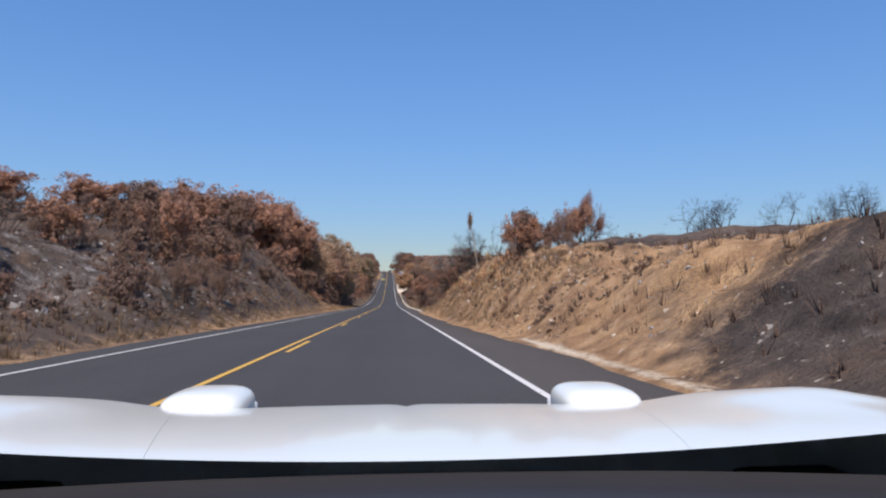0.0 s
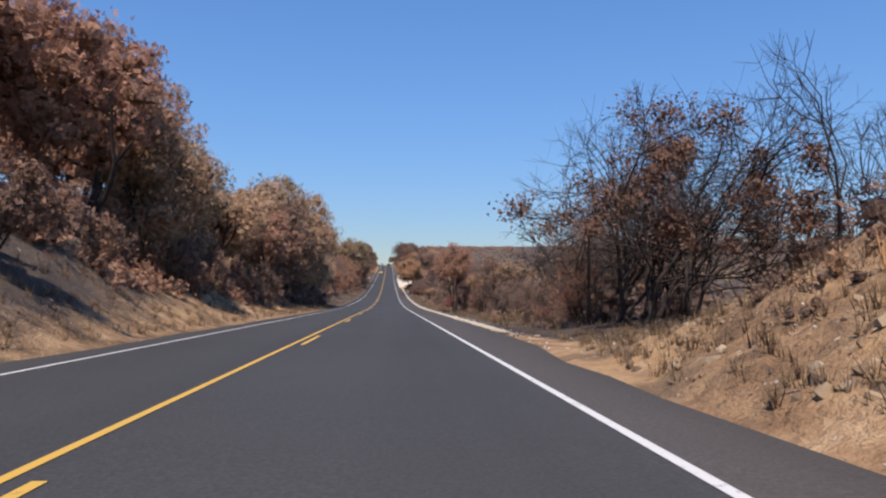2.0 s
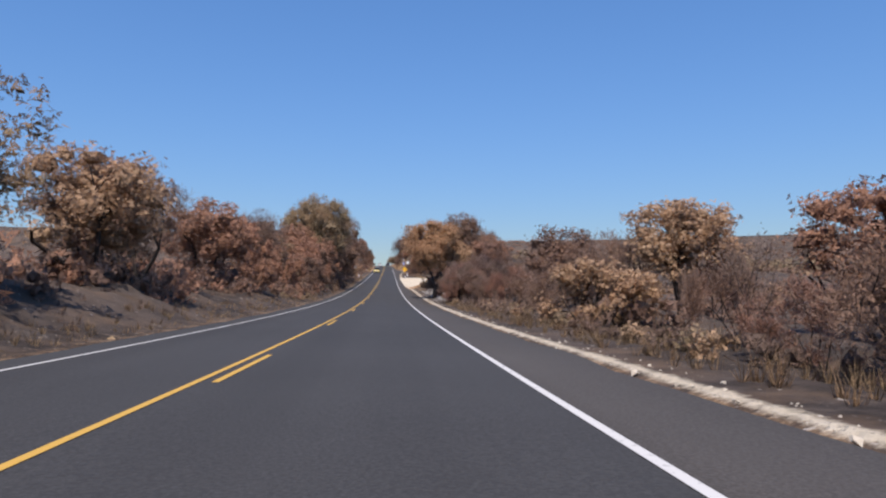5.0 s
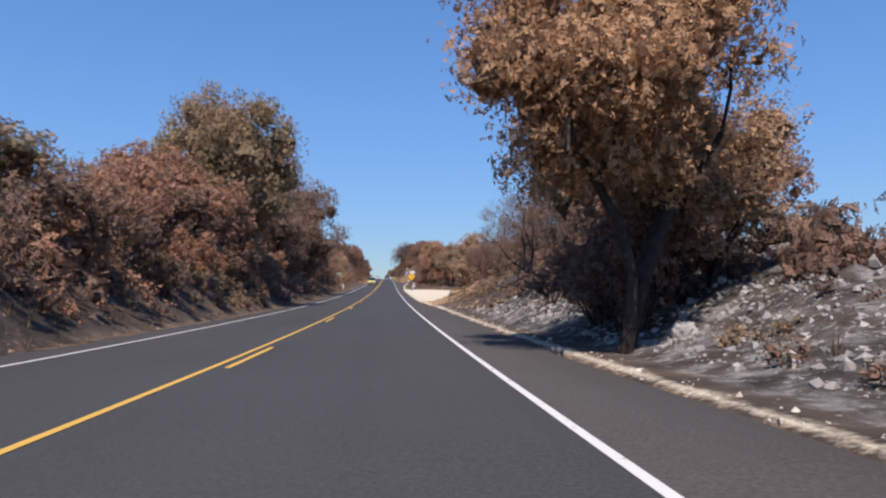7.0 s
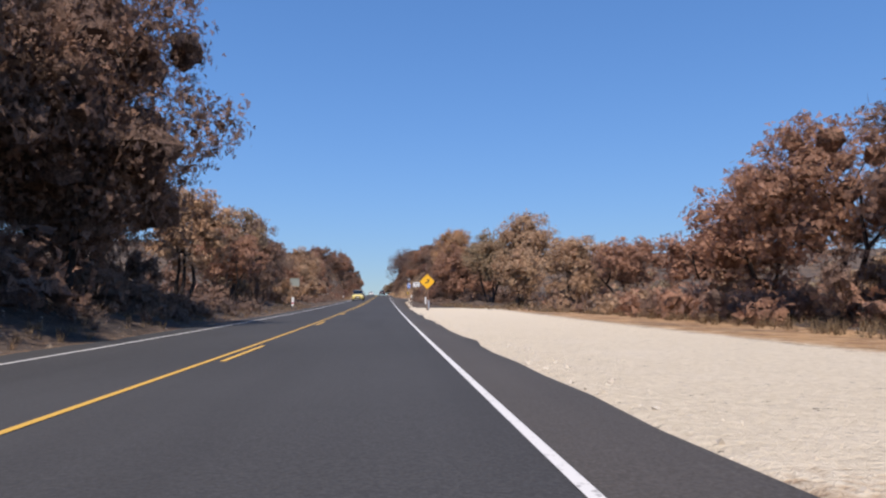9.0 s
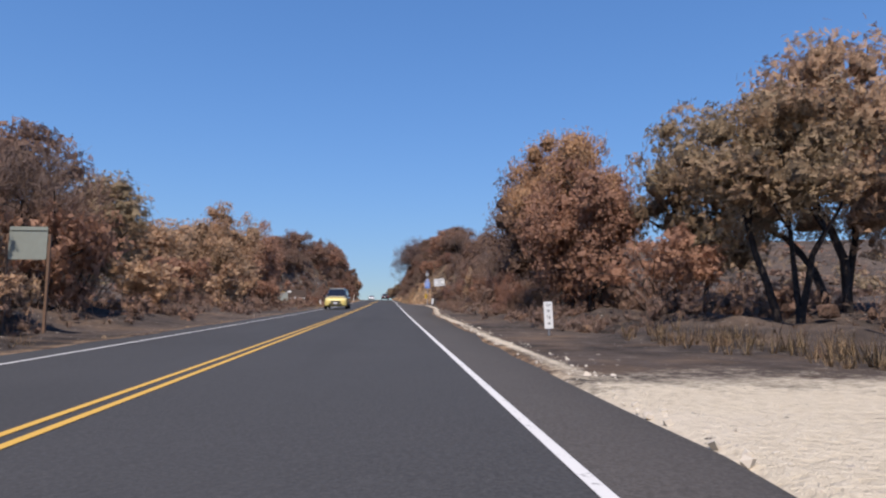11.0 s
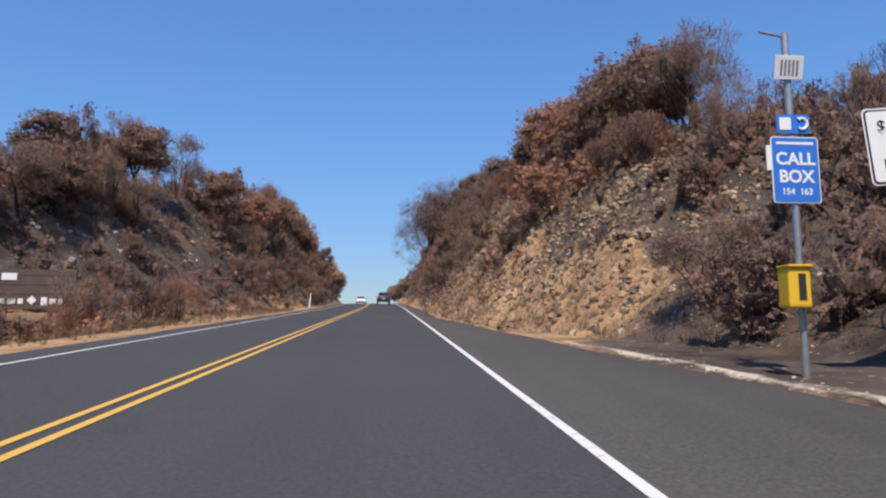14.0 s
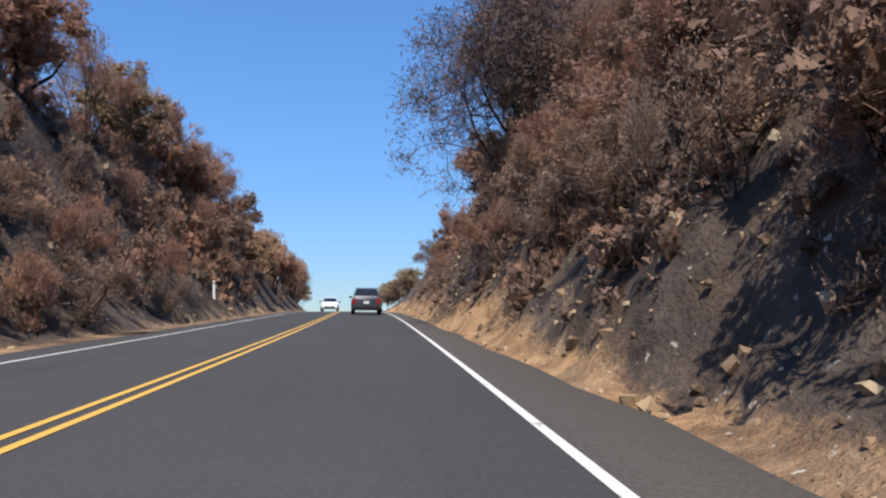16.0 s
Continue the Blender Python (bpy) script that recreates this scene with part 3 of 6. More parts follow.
def bare_shrub(seed, height=3.0, spread=1.3, stems=6, leaf=None, label="", name="burnt_shrub"):
    """A burnt bush: bare black stems and twigs, a few dead leaves at most."""
    rng = np.random.default_rng(seed)
    thing = tagged(new(name), label, "shrub")
    tips = []
    for k in range(stems):
        stem = []
        ang = rng.uniform(0, 6.28)
        lean = rng.uniform(.05, .5)
        grow(rng, (.2 * math.cos(ang), .2 * math.sin(ang), -.2), (lean * math.cos(ang), lean * math.sin(ang), 1), height * .42, .034, 3, stem, tips, .45, 3, .6, 2)
        part("stem", mesh_of("stem", *tubes(stem, 3), BARK), thing)
    tips = np.array(tips)
    if leaf:
        q = tips[rng.integers(0, len(tips), 700)] + rng.normal(size=(700, 3)) * .1
        part("foliage", mesh_of("foliage", *leaves(q, .05, rng), INNER[leaf.name]), thing)
    return note(thing, tips)


def bare_tree(seed, height=4.5, label="", name="burnt_tree", leaf=None, thick=.012, wild=.22, tufted=False):
    """A burnt tree: crooked black trunks with a wide net of fine twigs."""
    rng = np.random.default_rng(seed)
    thing = tagged(new(name), label, "tree")
    tips = []
    for k in range(2):
        trunk, limbs = [], []
        ang = rng.uniform(0, 6.28)
        p, d, r = np.array([.1 * k, 0, -.3]), np.array([.45 * math.cos(ang), .45 * math.sin(ang), 1.0]), height * thick
        for i in range(4):
            d = d + rng.normal(size=3) * wild
            d /= np.linalg.norm(d)
            q = p + d * height * .13
            trunk.append((*p, *q, r, r * .86))
            p, r = q, r * .86
            if i > 0:
                e = d + rng.normal(size=3) * .8
                e[2] = abs(e[2]) + .15
                e /= np.linalg.norm(e)
                limbs.append([])
                grow(rng, p, e, height * .25, r * .6, 3, limbs[-1], tips, .55, 4, .64, 2)
        limbs.append([])
        grow(rng, p, d, height * .25, r * .8, 3, limbs[-1], tips, .55, 4, .68, 2)
        stem = part("trunk", mesh_of("trunk", *tubes(trunk, 7), BARK), thing)
        for limb in limbs:
            part("branch", mesh_of("branch", *tubes(limb, 3), BARK), stem, "bare branch with fine twigs")
    if leaf:
        # a haze of hair-fine twigs and shrivelled leaves
        tips = np.array(tips)
        if tufted:
            # dead leaves hang on in tufts only
            hubs = tips[rng.integers(0, len(tips), 22)]
            tips = tips[np.min(np.linalg.norm(tips[:, None] - hubs[None], axis=-1), axis=1) < .34]
        n = 4200 if tufted else 9000
        q = tips[rng.integers(0, len(tips), n)] + rng.normal(size=(n, 3)) * (.11 if tufted else .16)
        part("foliage", mesh_of("foliage", *leaves(q, .045 if tufted else .085, rng, 0, .8 if tufted else .2), INNER[leaf.name]), thing, "tufts of orange-brown leaves" if tufted else "haze of fine mauve-brown twigs")
    return note(thing, tips)


OAKS = {"rust": [], "tan": [], "olive": [], "dark": []}
BUSH = {"rust": [], "tan": [], "olive": [], "dark": []}
TINT = {"rust": LEAF_RUST, "tan": LEAF_TAN, "olive": LEAF_OLIVE, "dark": LEAF_DARK}
WORD = {"rust": "rust-brown", "tan": "pale tan-brown", "olive": "dull olive-brown", "dark": "dark singed"}
for i, tint in enumerate(OAKS):
    for j in range(2):
        OAKS[tint].append(broad_tree(11 + 7 * i + 31 * j, TINT[tint], low=.12 + .14 * j, label="fire-scorched oak with %s leaves beside the road" % WORD[tint]))
        BUSH[tint].append(shrub(5 + 13 * i + 17 * j, TINT[tint], label="scorched chaparral shrub with %s leaves on the bank" % WORD[tint]))
for i, tint in enumerate(BUSH):
    BUSH[tint].append(shrub(61 + 13 * i, TINT[tint], count=3000, size=.10, label="scorched chaparral shrub with %s leaves beside the verge" % WORD[tint]))
BUSH["twig"] = [shrub(171 + 9 * i, LEAF_TWIG, count=4600, size=.115, slim=.24, name="burnt_shrub", label="burnt shrub, a thicket of fine grey-brown twigs") for i in range(2)]
BUSH["russet"] = [shrub(193 + 9 * i, LEAF_RUSSET, count=4600, size=.115, slim=.27, label="scorched shrub of fine russet twigs and shrivelled leaves") for i in range(2)]
BUSH["red"] = [shrub(211, LEAF_RED, count=3000, size=.09, label="low scorched shrub with dark red leaves beside the verge")]
for i, tint in enumerate(OAKS):
    OAKS[tint].append(broad_tree(17 + 7 * i, TINT[tint], low=.16, count=5200, size=.19, label="fire-scorched oak with %s leaves back from the road" % WORD[tint]))
FINE = {"tan": [], "dark": [], "olive": [], "rust": []}
for i, tint in enumerate(FINE):
    FINE[tint].append(broad_tree(101 + 9 * i, TINT[tint], low=.08, count=24000, size=.105, lobes=90, level=2, limbs=2, label="large fire-scorched oak with %s leaves overhanging the verge" % WORD[tint]))
FINE["thin"] = [broad_tree(145, LEAF_RUST, low=.36, count=15000, size=.10, lobes=60, level=1, limbs=2, label="tall thin scorched oak with rust-red leaves beside the verge")]
FINE["high"] = [broad_tree(140, LEAF_ORANGE, low=.3, count=25000, size=.105, lobes=80, level=2, limbs=2, label="large fire-scorched oak with orange-brown leaves overhanging the verge")]
WISP = [broad_tree(201 + 7 * i, LEAF_TWIG, low=.2, count=9000, size=.19, lobes=60, limbs=2, slim=.26, name="burnt_oak", label="burnt oak of bare black limbs and fine grey-brown twigs") for i in range(2)]
BARE = [bare_shrub(3, label="burnt shrub of bare black stems and twigs"),
        bare_shrub(9, 3.2, 1.2, 6, label="burnt shrub of bare black stems and twigs"),
        bare_shrub(15, 3.0, 1.3, 9, LEAF_DARK, label="burnt shrub with a few dead brown leaves")]
SNAG = [bare_tree(21, label="burnt leafless tree with crooked black trunks"), bare_tree(22, label="burnt leafless tree with crooked black trunks"),
        bare_tree(23, label="burnt tree with a wide haze of fine mauve-brown twigs", leaf=LEAF_MAUVE),
        bare_tree(34, label="burnt gnarled oak with a thick black trunk and fine bare twigs", thick=.020, wild=.34),
        bare_tree(41, label="burnt tree with tufts of dead orange-brown leaves", leaf=LEAF_RUST, tufted=True)]
USED = set()


def stand(proto, s, x, height, radius=None, turn=None, group="", sink=.0):
    """Sets a plant of that height on the ground at s, x; the first time the built one, later a copy."""
    own_h, own_r = SIZE[proto.name]
    k = height / own_h
    w = k if radius is None else radius / own_r
    a = RNG.uniform(0, 360) if turn is None else turn
    p = ground(s, x)
    m = Matrix.Translation((p.x, p.y, p.z - sink)) @ pose(0, 0, 0, 0, 0, a) @ Matrix.Diagonal((w, w, k, 1))
    if proto.name in USED:
        ob = copy_thing(proto, m @ Matrix.Diagonal([1 / v for v in proto.scale] + [1]))
    else:
        USED.add(proto.name)
        ob = proto
        ob.matrix_basis = m
    return tagged(ob, group=group)


def oak(tint, s, x, height, radius=None, turn=None):
    k = 2 if x < -13.4 or x > 20.5 else int(RNG.integers(0, 2))
    near = (s, x) in NEAR
    return stand(FINE[tint][0] if near else OAKS[tint][k], s, x, height, radius, turn, "scorched oaks along the road", .1)


def wisp(s, x, height, radius):
    return stand(WISP[int(RNG.integers(0, 2))], s, x, height, radius, None, "burnt twiggy oaks along the road", .1)


def bush(tint, s, x, height, radius=None):
    kinds = BUSH[tint]
    k = 2 if -10 < x < 10 and len(kinds) > 2 else int(RNG.integers(0, min(2, len(kinds))))
    return stand(kinds[k], s, x, height, radius, None, "chaparral shrubs along the road", .05)


def burnt(s, x, height, k=None):
    k = int(RNG.integers(0, 3)) if k is None else k
    return stand(BARE[k], s, x, height, None, None, "burnt shrubs along the road", .05)


def snag(s, x, height, turn=None, k=0):
    if turn is None and 0 < x < 12:
        # those beside the road lean away from it
        turn = RNG.uniform(-45, 45) - LEAN[SNAG[k].name]
    return stand(SNAG[k], s, x, height, None, turn, "burnt leafless trees", .05)


# those that the road passes closest
NEAR = {(386, -13.6), (372, -13.4), (394, -14.6), (380, 9.2), (134, -9.4), (130, -10.4), (280, -9.7), (212, 4.1), (214.5, 7.0), (357, 9.8), (350, 9.6), (108.5, 4.5), (225, 8.4), (345, 9.4), (353.5, 12), (243, -9.6), (384, 11.4), (270, -10.8), (88, -10.6)}

# left side, along the way
for tint, s, x, h, w in (("rust", 96, -23, 12, 5), ("rust", 54, -23, 3.6, 2.4), ("dark", 58, -20, 4.2, 2.6), ("rust", 63, -18, 5.2, 2.8), ("dark", 68, -16, 5.8, 2.8), ("rust", 74, -14, 7.6, 3.2), ("rust", 80, -15, 9.2, 3.6), ("rust", 51, -28, 3.4, 2.6), ("dark", 49, -31, 3.0, 2.6), ("rust", 55, -32, 3.4, 2.8),
                         ("rust", 84, -12, 8.6, 3.2), ("tan", 88, -10.6, 8.4, 2.8), ("rust", 91, -15, 10.2, 3.8), ("rust", 95, -18, 11, 4.6)):
    oak(tint, s, x, h, w)
for tint, s, x, h, w in (("olive", 97, -13, 7.6, 3.4), ("tan", 102, -11.4, 7, 3), ("rust", 107, -13, 6.6, 3.6), ("rust", 112, -10.8, 7.6, 3.2), ("tan", 117, -12.5, 9.6, 4.2),
                         ("dark", 121, -10.6, 9, 3.4), ("olive", 126, -12, 12, 4.4), ("tan", 130, -10.4, 10.5, 3.6), ("tan", 134, -9.4, 12, 3.3), ("dark", 139, -12.6, 11, 3.8)):
    oak(tint, s, x, h, w)
for tint, s, x, h, w in (("rust", 150, -12, 5, 2.8), ("olive", 160, -12, 5.6, 2.8), ("tan", 170, -11.5, 5.4, 2.6), ("dark", 178, -14, 6.4, 3), ("rust", 190, -12.4, 5.8, 2.8),
                         ("rust", 201, -14, 6.4, 3), ("dark", 209, -12.4, 5.6, 2.6), ("rust", 217, -14, 5, 2.6), ("olive", 226, -15, 5, 2.8), ("rust", 231, -11.6, 4.6, 2.4),
                         ("rust", 238, -13, 6.2, 2.8)):
    oak(tint, s, x, h, w)
for tint, s, x, h, w in (("rust", 226, -9.8, 2.8, 1.6), ("dark", 232, -9.6, 3.6, 1.9), ("rust", 237, -9.4, 5, 2.1), ("olive", 243, -9.6, 11, 3.7), ("dark", 246, -9.8, 6.5, 2.2), ("olive", 247, -12.6, 10, 3.4), ("dark", 258, -9.8, 7.4, 2.6), ("olive", 264, -11.6, 8.6, 3.2), ("dark", 270, -10.8, 9.4, 3.2),
                         ("dark", 275, -12.6, 11, 3.8), ("dark", 280, -9.7, 12.4, 4.0), ("dark", 285, -12, 12, 4), ("tan", 296, -10.8, 6.6, 2.6), ("rust", 303, -10, 5.4, 2.2),
                         ("olive", 312, -12, 7.4, 2.8), ("dark", 319, -11.4, 7.2, 2.4)):
    oak(tint, s, x, h, w)
for tint, s, x, h, w in (("dark", 456, -14, 5.2, 2.4), ("rust", 464, -12.6, 5, 2.3), ("dark", 449, -18, 4.6, 2.4), ("dark", 438, -18.4, 4.0, 2.0), ("dark", 433, -20.6, 4.2, 2.2), ("dark", 442, -20.5, 4.0, 2.2), ("dark", 436, -23.5, 3.6, 2.0), ("dark", 472, -13.4, 4.6, 2.4), ("rust", 482, -13, 4.6, 2.3),
                         ("olive", 492, -13, 4.6, 2.3), ("rust", 503, -12, 4.4, 2.2), ("tan", 515, -9.0, 4.4, 2.0), ("rust", 524, -8.6, 4.4, 2.0), ("rust", 535, -8.6, 5, 2.2), ("tan", 546, -8.8, 5, 2.2)):
    oak(tint, s, x, h, w)
for tint, s, x, h, w in (("dark", 330, -13.5, 7, 3), ("dark", 341, -14.5, 7.4, 3), ("olive", 352, -16, 7.4, 3), ("tan", 366, -18, 6.6, 3), ("tan", 385, -20, 8, 3.4),
                         ("rust", 394, -14.6, 6.8, 2.2), ("rust", 397, -19, 7, 3), ("dark", 401, -23, 7, 3), ("rust", 386, -13.6, 8.6, 2.9), ("tan", 372, -13.4, 8.4, 2.8)):
    oak(tint, s, x, h, w)
# right side, along the way
for tint, s, x, h, w in (("thin", 108.5, 4.5, 5.2, 1.45), ("rust", 122.0, 9.6, 4.8, 2.0),
                         ("high", 212, 4.1, 7.8, 2.7), ("tan", 214.5, 7.0, 4.8, 1.9), ("dark", 225, 8.4, 7.6, 2.9), ("rust", 221, 11.5, 4.2, 2.0), ("tan", 97, 16, 4.4, 2.2), ("tan", 112, 9.4, 4.4, 1.8), ("rust", 150, 10, 4.4, 2.0), ("tan", 168, 11, 4.6, 2.2), ("dark", 183, 10, 5, 2.2), ("rust", 160, 13, 4.6, 2.2)):
    oak(tint, s, x, h, w)
for tint, s, x, h, w in (("rust", 283, 18, 8.2, 3.4), ("dark", 277, 20, 8.8, 3.6), ("rust", 291, 20, 8, 3.4), ("tan", 318, 17.5, 6.4, 3.0), ("rust", 311, 20, 5.8, 3.0), ("tan", 326, 14, 6.4, 2.6), ("olive", 333, 12, 7.2, 2.8), ("rust", 303, 23, 6.2, 3.2), ("tan", 338, 17, 10.6, 3.6), ("olive", 343, 14, 8.8, 3),
                         ("rust", 345, 9.4, 7.4, 2.6), ("high", 350, 9.6, 9.6, 2.7), ("rust", 353.5, 12, 9, 3), ("dark", 357, 9.8, 9.4, 2.9), ("dark", 361, 11.2, 7.6, 2.8)):
    oak(tint, s, x, h, w)
for tint, s, x, h, w in (("rust", 437.5, 9.8, 4.8, 2.3), ("dark", 435, 12.6, 5.0, 2.4), ("dark", 427, 11.2, 5.0, 2.2), ("dark", 430.5, 11.0, 5.4, 2.3), ("rust", 440, 12, 5.6, 2.6), ("dark", 446, 12.6, 5.6, 2.5), ("dark", 452, 12, 5.4, 2.4), ("dark", 461, 10.8, 5, 2.4),
                         ("dark", 469, 10, 5, 2.4), ("dark", 476, 9.6, 5.2, 2.4), ("dark", 484, 9.4, 5.4, 2.4), ("dark", 491, 8.6, 5.6, 2.4), ("rust", 505, 8.5, 4.6, 2.2)):
    oak(tint, s, x, h, w)
for tint, s, x, h, w in (("dark", 380, 9.2, 7.0, 1.9), ("olive", 366, 11.4, 4.8, 2.4), ("dark", 384, 11.4, 7.4, 2.9), ("rust", 389, 10.4, 4.4, 2.1), ("rust", 393, 12, 4.6, 2.2)):
    oak(tint, s, x, h, w)
snag(60.5, 9.0, 4.6, 170 - LEAN[SNAG[3].name], 3)
snag(62.5, 10, 4.2, k=1)
snag(66, 8.2, 4.4)
snag(57.4, 9.4, 5.2, k=1)
snag(60, 7.6, 3.4, k=1)
snag(71, 8.6, 5.8)
snag(73, 10.5, 5.0, k=1)
snag(94, 5.6, 3.9, k=1)
snag(88, 8, 5.0)
snag(97, 6.8, 5.0, k=3)
snag(94.6, 8.4, 5.0, k=3)
snag(101, 9.4, 4.2)
snag(115.5, 18.4, 9.2, 40, 3)
snag(118.5, 15.5, 6.0, 200, 1)
for s, x, h, w in ((53, 9.6, 2.4, .9), (82.5, 7.4, 4.4, 1.6), (80, 9.4, 4.8, 1.7), (124, 8.6, 4.8, 1.8), (121.5, 9.0, 5.2, 1.8), (234, 6.8, 4.8, 2.0), (231, 11.5, 6.0, 2.4), (236.5, 12.5, 6.0, 2.4), (241, 10.6, 5.6, 2.2), (249, 10.8, 4.0, 1.6),
                   (113, 8.6, 3.4, 1.5), (118, 7.6, 3.8, 1.6), (366, 9.4, 5.0, 2.0), (370, 9.0, 4.4, 1.9), (374.5, 10.4, 5.2, 2.2), (368, 12.4, 5.6, 2.4), (363, 11.4, 5.2, 2.3), (388, 11.4, 4.6, 2.0), (396, 13, 4.4, 2.0), (403, 12, 4.2, 1.9),
                   (430, -22, 4.4, 2.0), (436, -19, 4.2, 1.9), (440.5, -17.4, 4.2, 1.9), (444, -16.2, 4.0, 1.8), (424.5, 12, 4.8, 2.0), (421, -22.5, 4.6, 2.2), (426, -20.5, 4.4, 2.0), (432, -22, 4.4, 2.0), (339, -12.4, 6.4, 2.4), (176, -12, 5.4, 2.2), (206, -11.6, 6.0, 2.2), (186, 12, 4.6, 2.0), (170, 9, 3.8, 1.7), (484, 7.6, 4.4, 1.9), (476, 7.4, 4.0, 1.8), (457, -11.6, 3.8, 1.8), (468, -11, 3.8, 1.8)):
    wisp(s, x, h, w)
bush("russet", 80.5, 6.4, 2.4, 1.3)
bush("twig", 83, 6.0, 2.2, 1.3)
snag(243, 10.4, 6.4)
snag(241.5, 11, 6.4, k=1)
snag(244, 9.4, 5.4)
snag(244, 11, 5.0)
snag(233.6, 6.5, 4.4, k=3)
# thin trees that hang over the end of the cut
for k, (s, x, h) in enumerate(((479, 6.8, 7.6), (481, 6.2, 7.4), (484, 7.0, 8.0), (482, 8.0, 7.6))):
    snag(s, x, h, 180 + 25 * (k % 3 - 1) - LEAN[SNAG[2].name], 2)
for tint, s, x, h, w in (("olive", 548, 6.5, 3.6, 1.8), ("dark", 560, 7.5, 4.4, 2.0), ("olive", 575, 6.5, 5.0, 2.0), ("dark", 590, 9, 6.0, 2.4), ("olive", 606, 7.5, 7.0, 2.6), ("dark", 566, -9.5, 4.6, 2.0), ("olive", 590, -9.8, 5.0, 2.2)):
    oak(tint, s, x, h, w)
for k, (s, x) in enumerate(((45, 22), (46, 24), (44, 25.5), (42, 27.5), (41, 29), (48, 21), (38, 26))):
    snag(s, x, 3.2 + .3 * (k % 3), k=(0, 3, 1)[k % 3])


def scatter(n, s0, s1, x0, x1, h0, h1, mix, seed):
    """Fills a stretch with mixed shrubs."""
    rng = np.random.default_rng(seed)
    kinds = list(mix)
    for i in range(n):
        s, x, h = rng.uniform(s0, s1), rng.uniform(x0, x1), rng.uniform(h0, h1)
        k = kinds[int(rng.integers(0, len(kinds)))]
        if k == "bare":
            burnt(s, x, h)
        else:
            bush(k, s, x, h, h * rng.uniform(.45, .75))


scatter(48, 0, 60, -16, -8.4, .7, 2.0, ("bare", "twig", "bare", "dark"), 1)
scatter(10, 42, 95, -24, -14.5, 2.2, 3.8, ("rust", "dark", "tan", "rust"), 2)
scatter(14, 66, 100, -12, -8.8, 1.4, 3, ("rust", "dark", "dark", "tan"), 21)
scatter(14, 95, 142, -13, -9.4, 1.5, 3.2, ("rust", "dark", "dark"), 3)
scatter(12, 142, 240, -13, -8.8, 1.8, 4, ("rust", "rust", "dark", "tan", "bare"), 4)
scatter(12, 245, 330, -13, -8.8, 1.6, 3.6, ("rust", "tan", "dark", "dark"), 5)
scatter(12, 326, 392, -17, -10.4, 2.4, 4.8, ("bare", "dark", "rust", "tan"), 6)
scatter(10, 446, 530, -22, -12.5, 2.4, 4.4, ("russet", "dark", "twig", "russet", "rust"), 7)
scatter(10, 500, 560, -15, -9, 2.6, 4.2, ("rust", "tan", "dark", "rust"), 22)
scatter(10, 500, 560, 6, 12, 2.2, 3.8, ("rust", "dark", "bare"), 23)
scatter(26, 452, 530, -13, -9.0, 1.3, 2.8, ("dark", "russet", "twig"), 8)
scatter(12, 5, 60, 14, 40, 1, 2.5, ("bare",), 9)
scatter(24, 82, 195, 6.2, 13, 1.3, 2.5, ("twig", "twig", "russet", "bare", "tan"), 10)
scatter(7, 186, 198, 8, 13, 2.4, 3.6, ("twig", "bare", "russet"), 12)
snag(198.5, 7.4, 5.0, k=2)
scatter(24, 228, 262, 8, 16, 1.2, 2.4, ("twig", "twig", "bare", "russet"), 13)
scatter(12, 268, 330, 16, 26, 2, 3.6, ("rust", "tan", "dark", "tan"), 14)
scatter(8, 330, 376, 9.4, 13, 1.8, 3.6, ("dark", "bare", "dark", "olive", "rust"), 15)
scatter(8, 412, 440, 11, 20, 1.6, 2.8, ("russet", "twig", "bare", "dark"), 16)
scatter(8, 438, 520, 9.5, 16, 2.2, 3.8, ("dark", "russet", "twig", "rust"), 17)
scatter(12, 468, 512, 5, 8.5, 1.4, 2.8, ("dark", "russet", "twig"), 18)
for k in range(12):
    bush(("dark", "russet", "twig", "russet")[k % 4], 442 + 6.6 * k, float(l_crest(442 + 6.6 * k)) + RNG.uniform(-1.2, 1.2), RNG.uniform(4.2, 5.8), 2.3)
bush("russet", 46.6, 11.8, 3.0, 1.3)
bush("rust", 47.0, 12.6, 3.4, 1.2)
bush("russet", 47.2, 13.4, 4.2, 1.1)
bush("twig", 45.6, 11.2, 2.4, 1.2)
bush("russet", 45.0, 10.4, 2.0, 1.1)
snag(47.6, 14.4, 3.6, k=3)
snag(75.5, 6.6, 6.8, k=4)
snag(76.6, 7.0, 6.8, k=1)
snag(77.2, 6.2, 6.0)
snag(78, 7.0, 6.2, k=2)
snag(75, 7.4, 6.4, k=4)
snag(79, 8, 6.6, k=4)
snag(74, 7.2, 5.2, k=4)
snag(124, 8.0, 4.8)
snag(127, 7.2, 4.4, k=2)
snag(121.5, 8.6, 4.4, k=1)
bush("red", 121.2, 6.0, 1.5, 1.1)
bush("red", 122.4, 7.0, 1.6, 1.2)
bush("twig", 126, 8, 3.0, 1.5)
bush("twig", 123, 7.6, 2.6, 1.4)
bush("red", 124.2, 5.9, 1.3, 1.0)
snag(79.5, 6.8, 6.4, k=1)
snag(78, 8.6, 5.6)
snag(81, 7.0, 4.8, k=1)
snag(84, 10, 5.4)
snag(77, 11.4, 5.2, k=1)
snag(253, 8.2, 4.2)
snag(255, 11.5, 3.8, k=1)
snag(425, -20, 6)
snag(424, -22, 6.4, k=1)
snag(428, -21, 4.0, k=1)
snag(421, -27, 4.6)
scatter(14, 76, 104, 5.4, 10, 1.4, 2.4, ("bare", "twig"), 31)
scatter(12, 248, 257, 7.6, 13, 2.2, 3.2, ("twig", "russet", "bare"), 32)
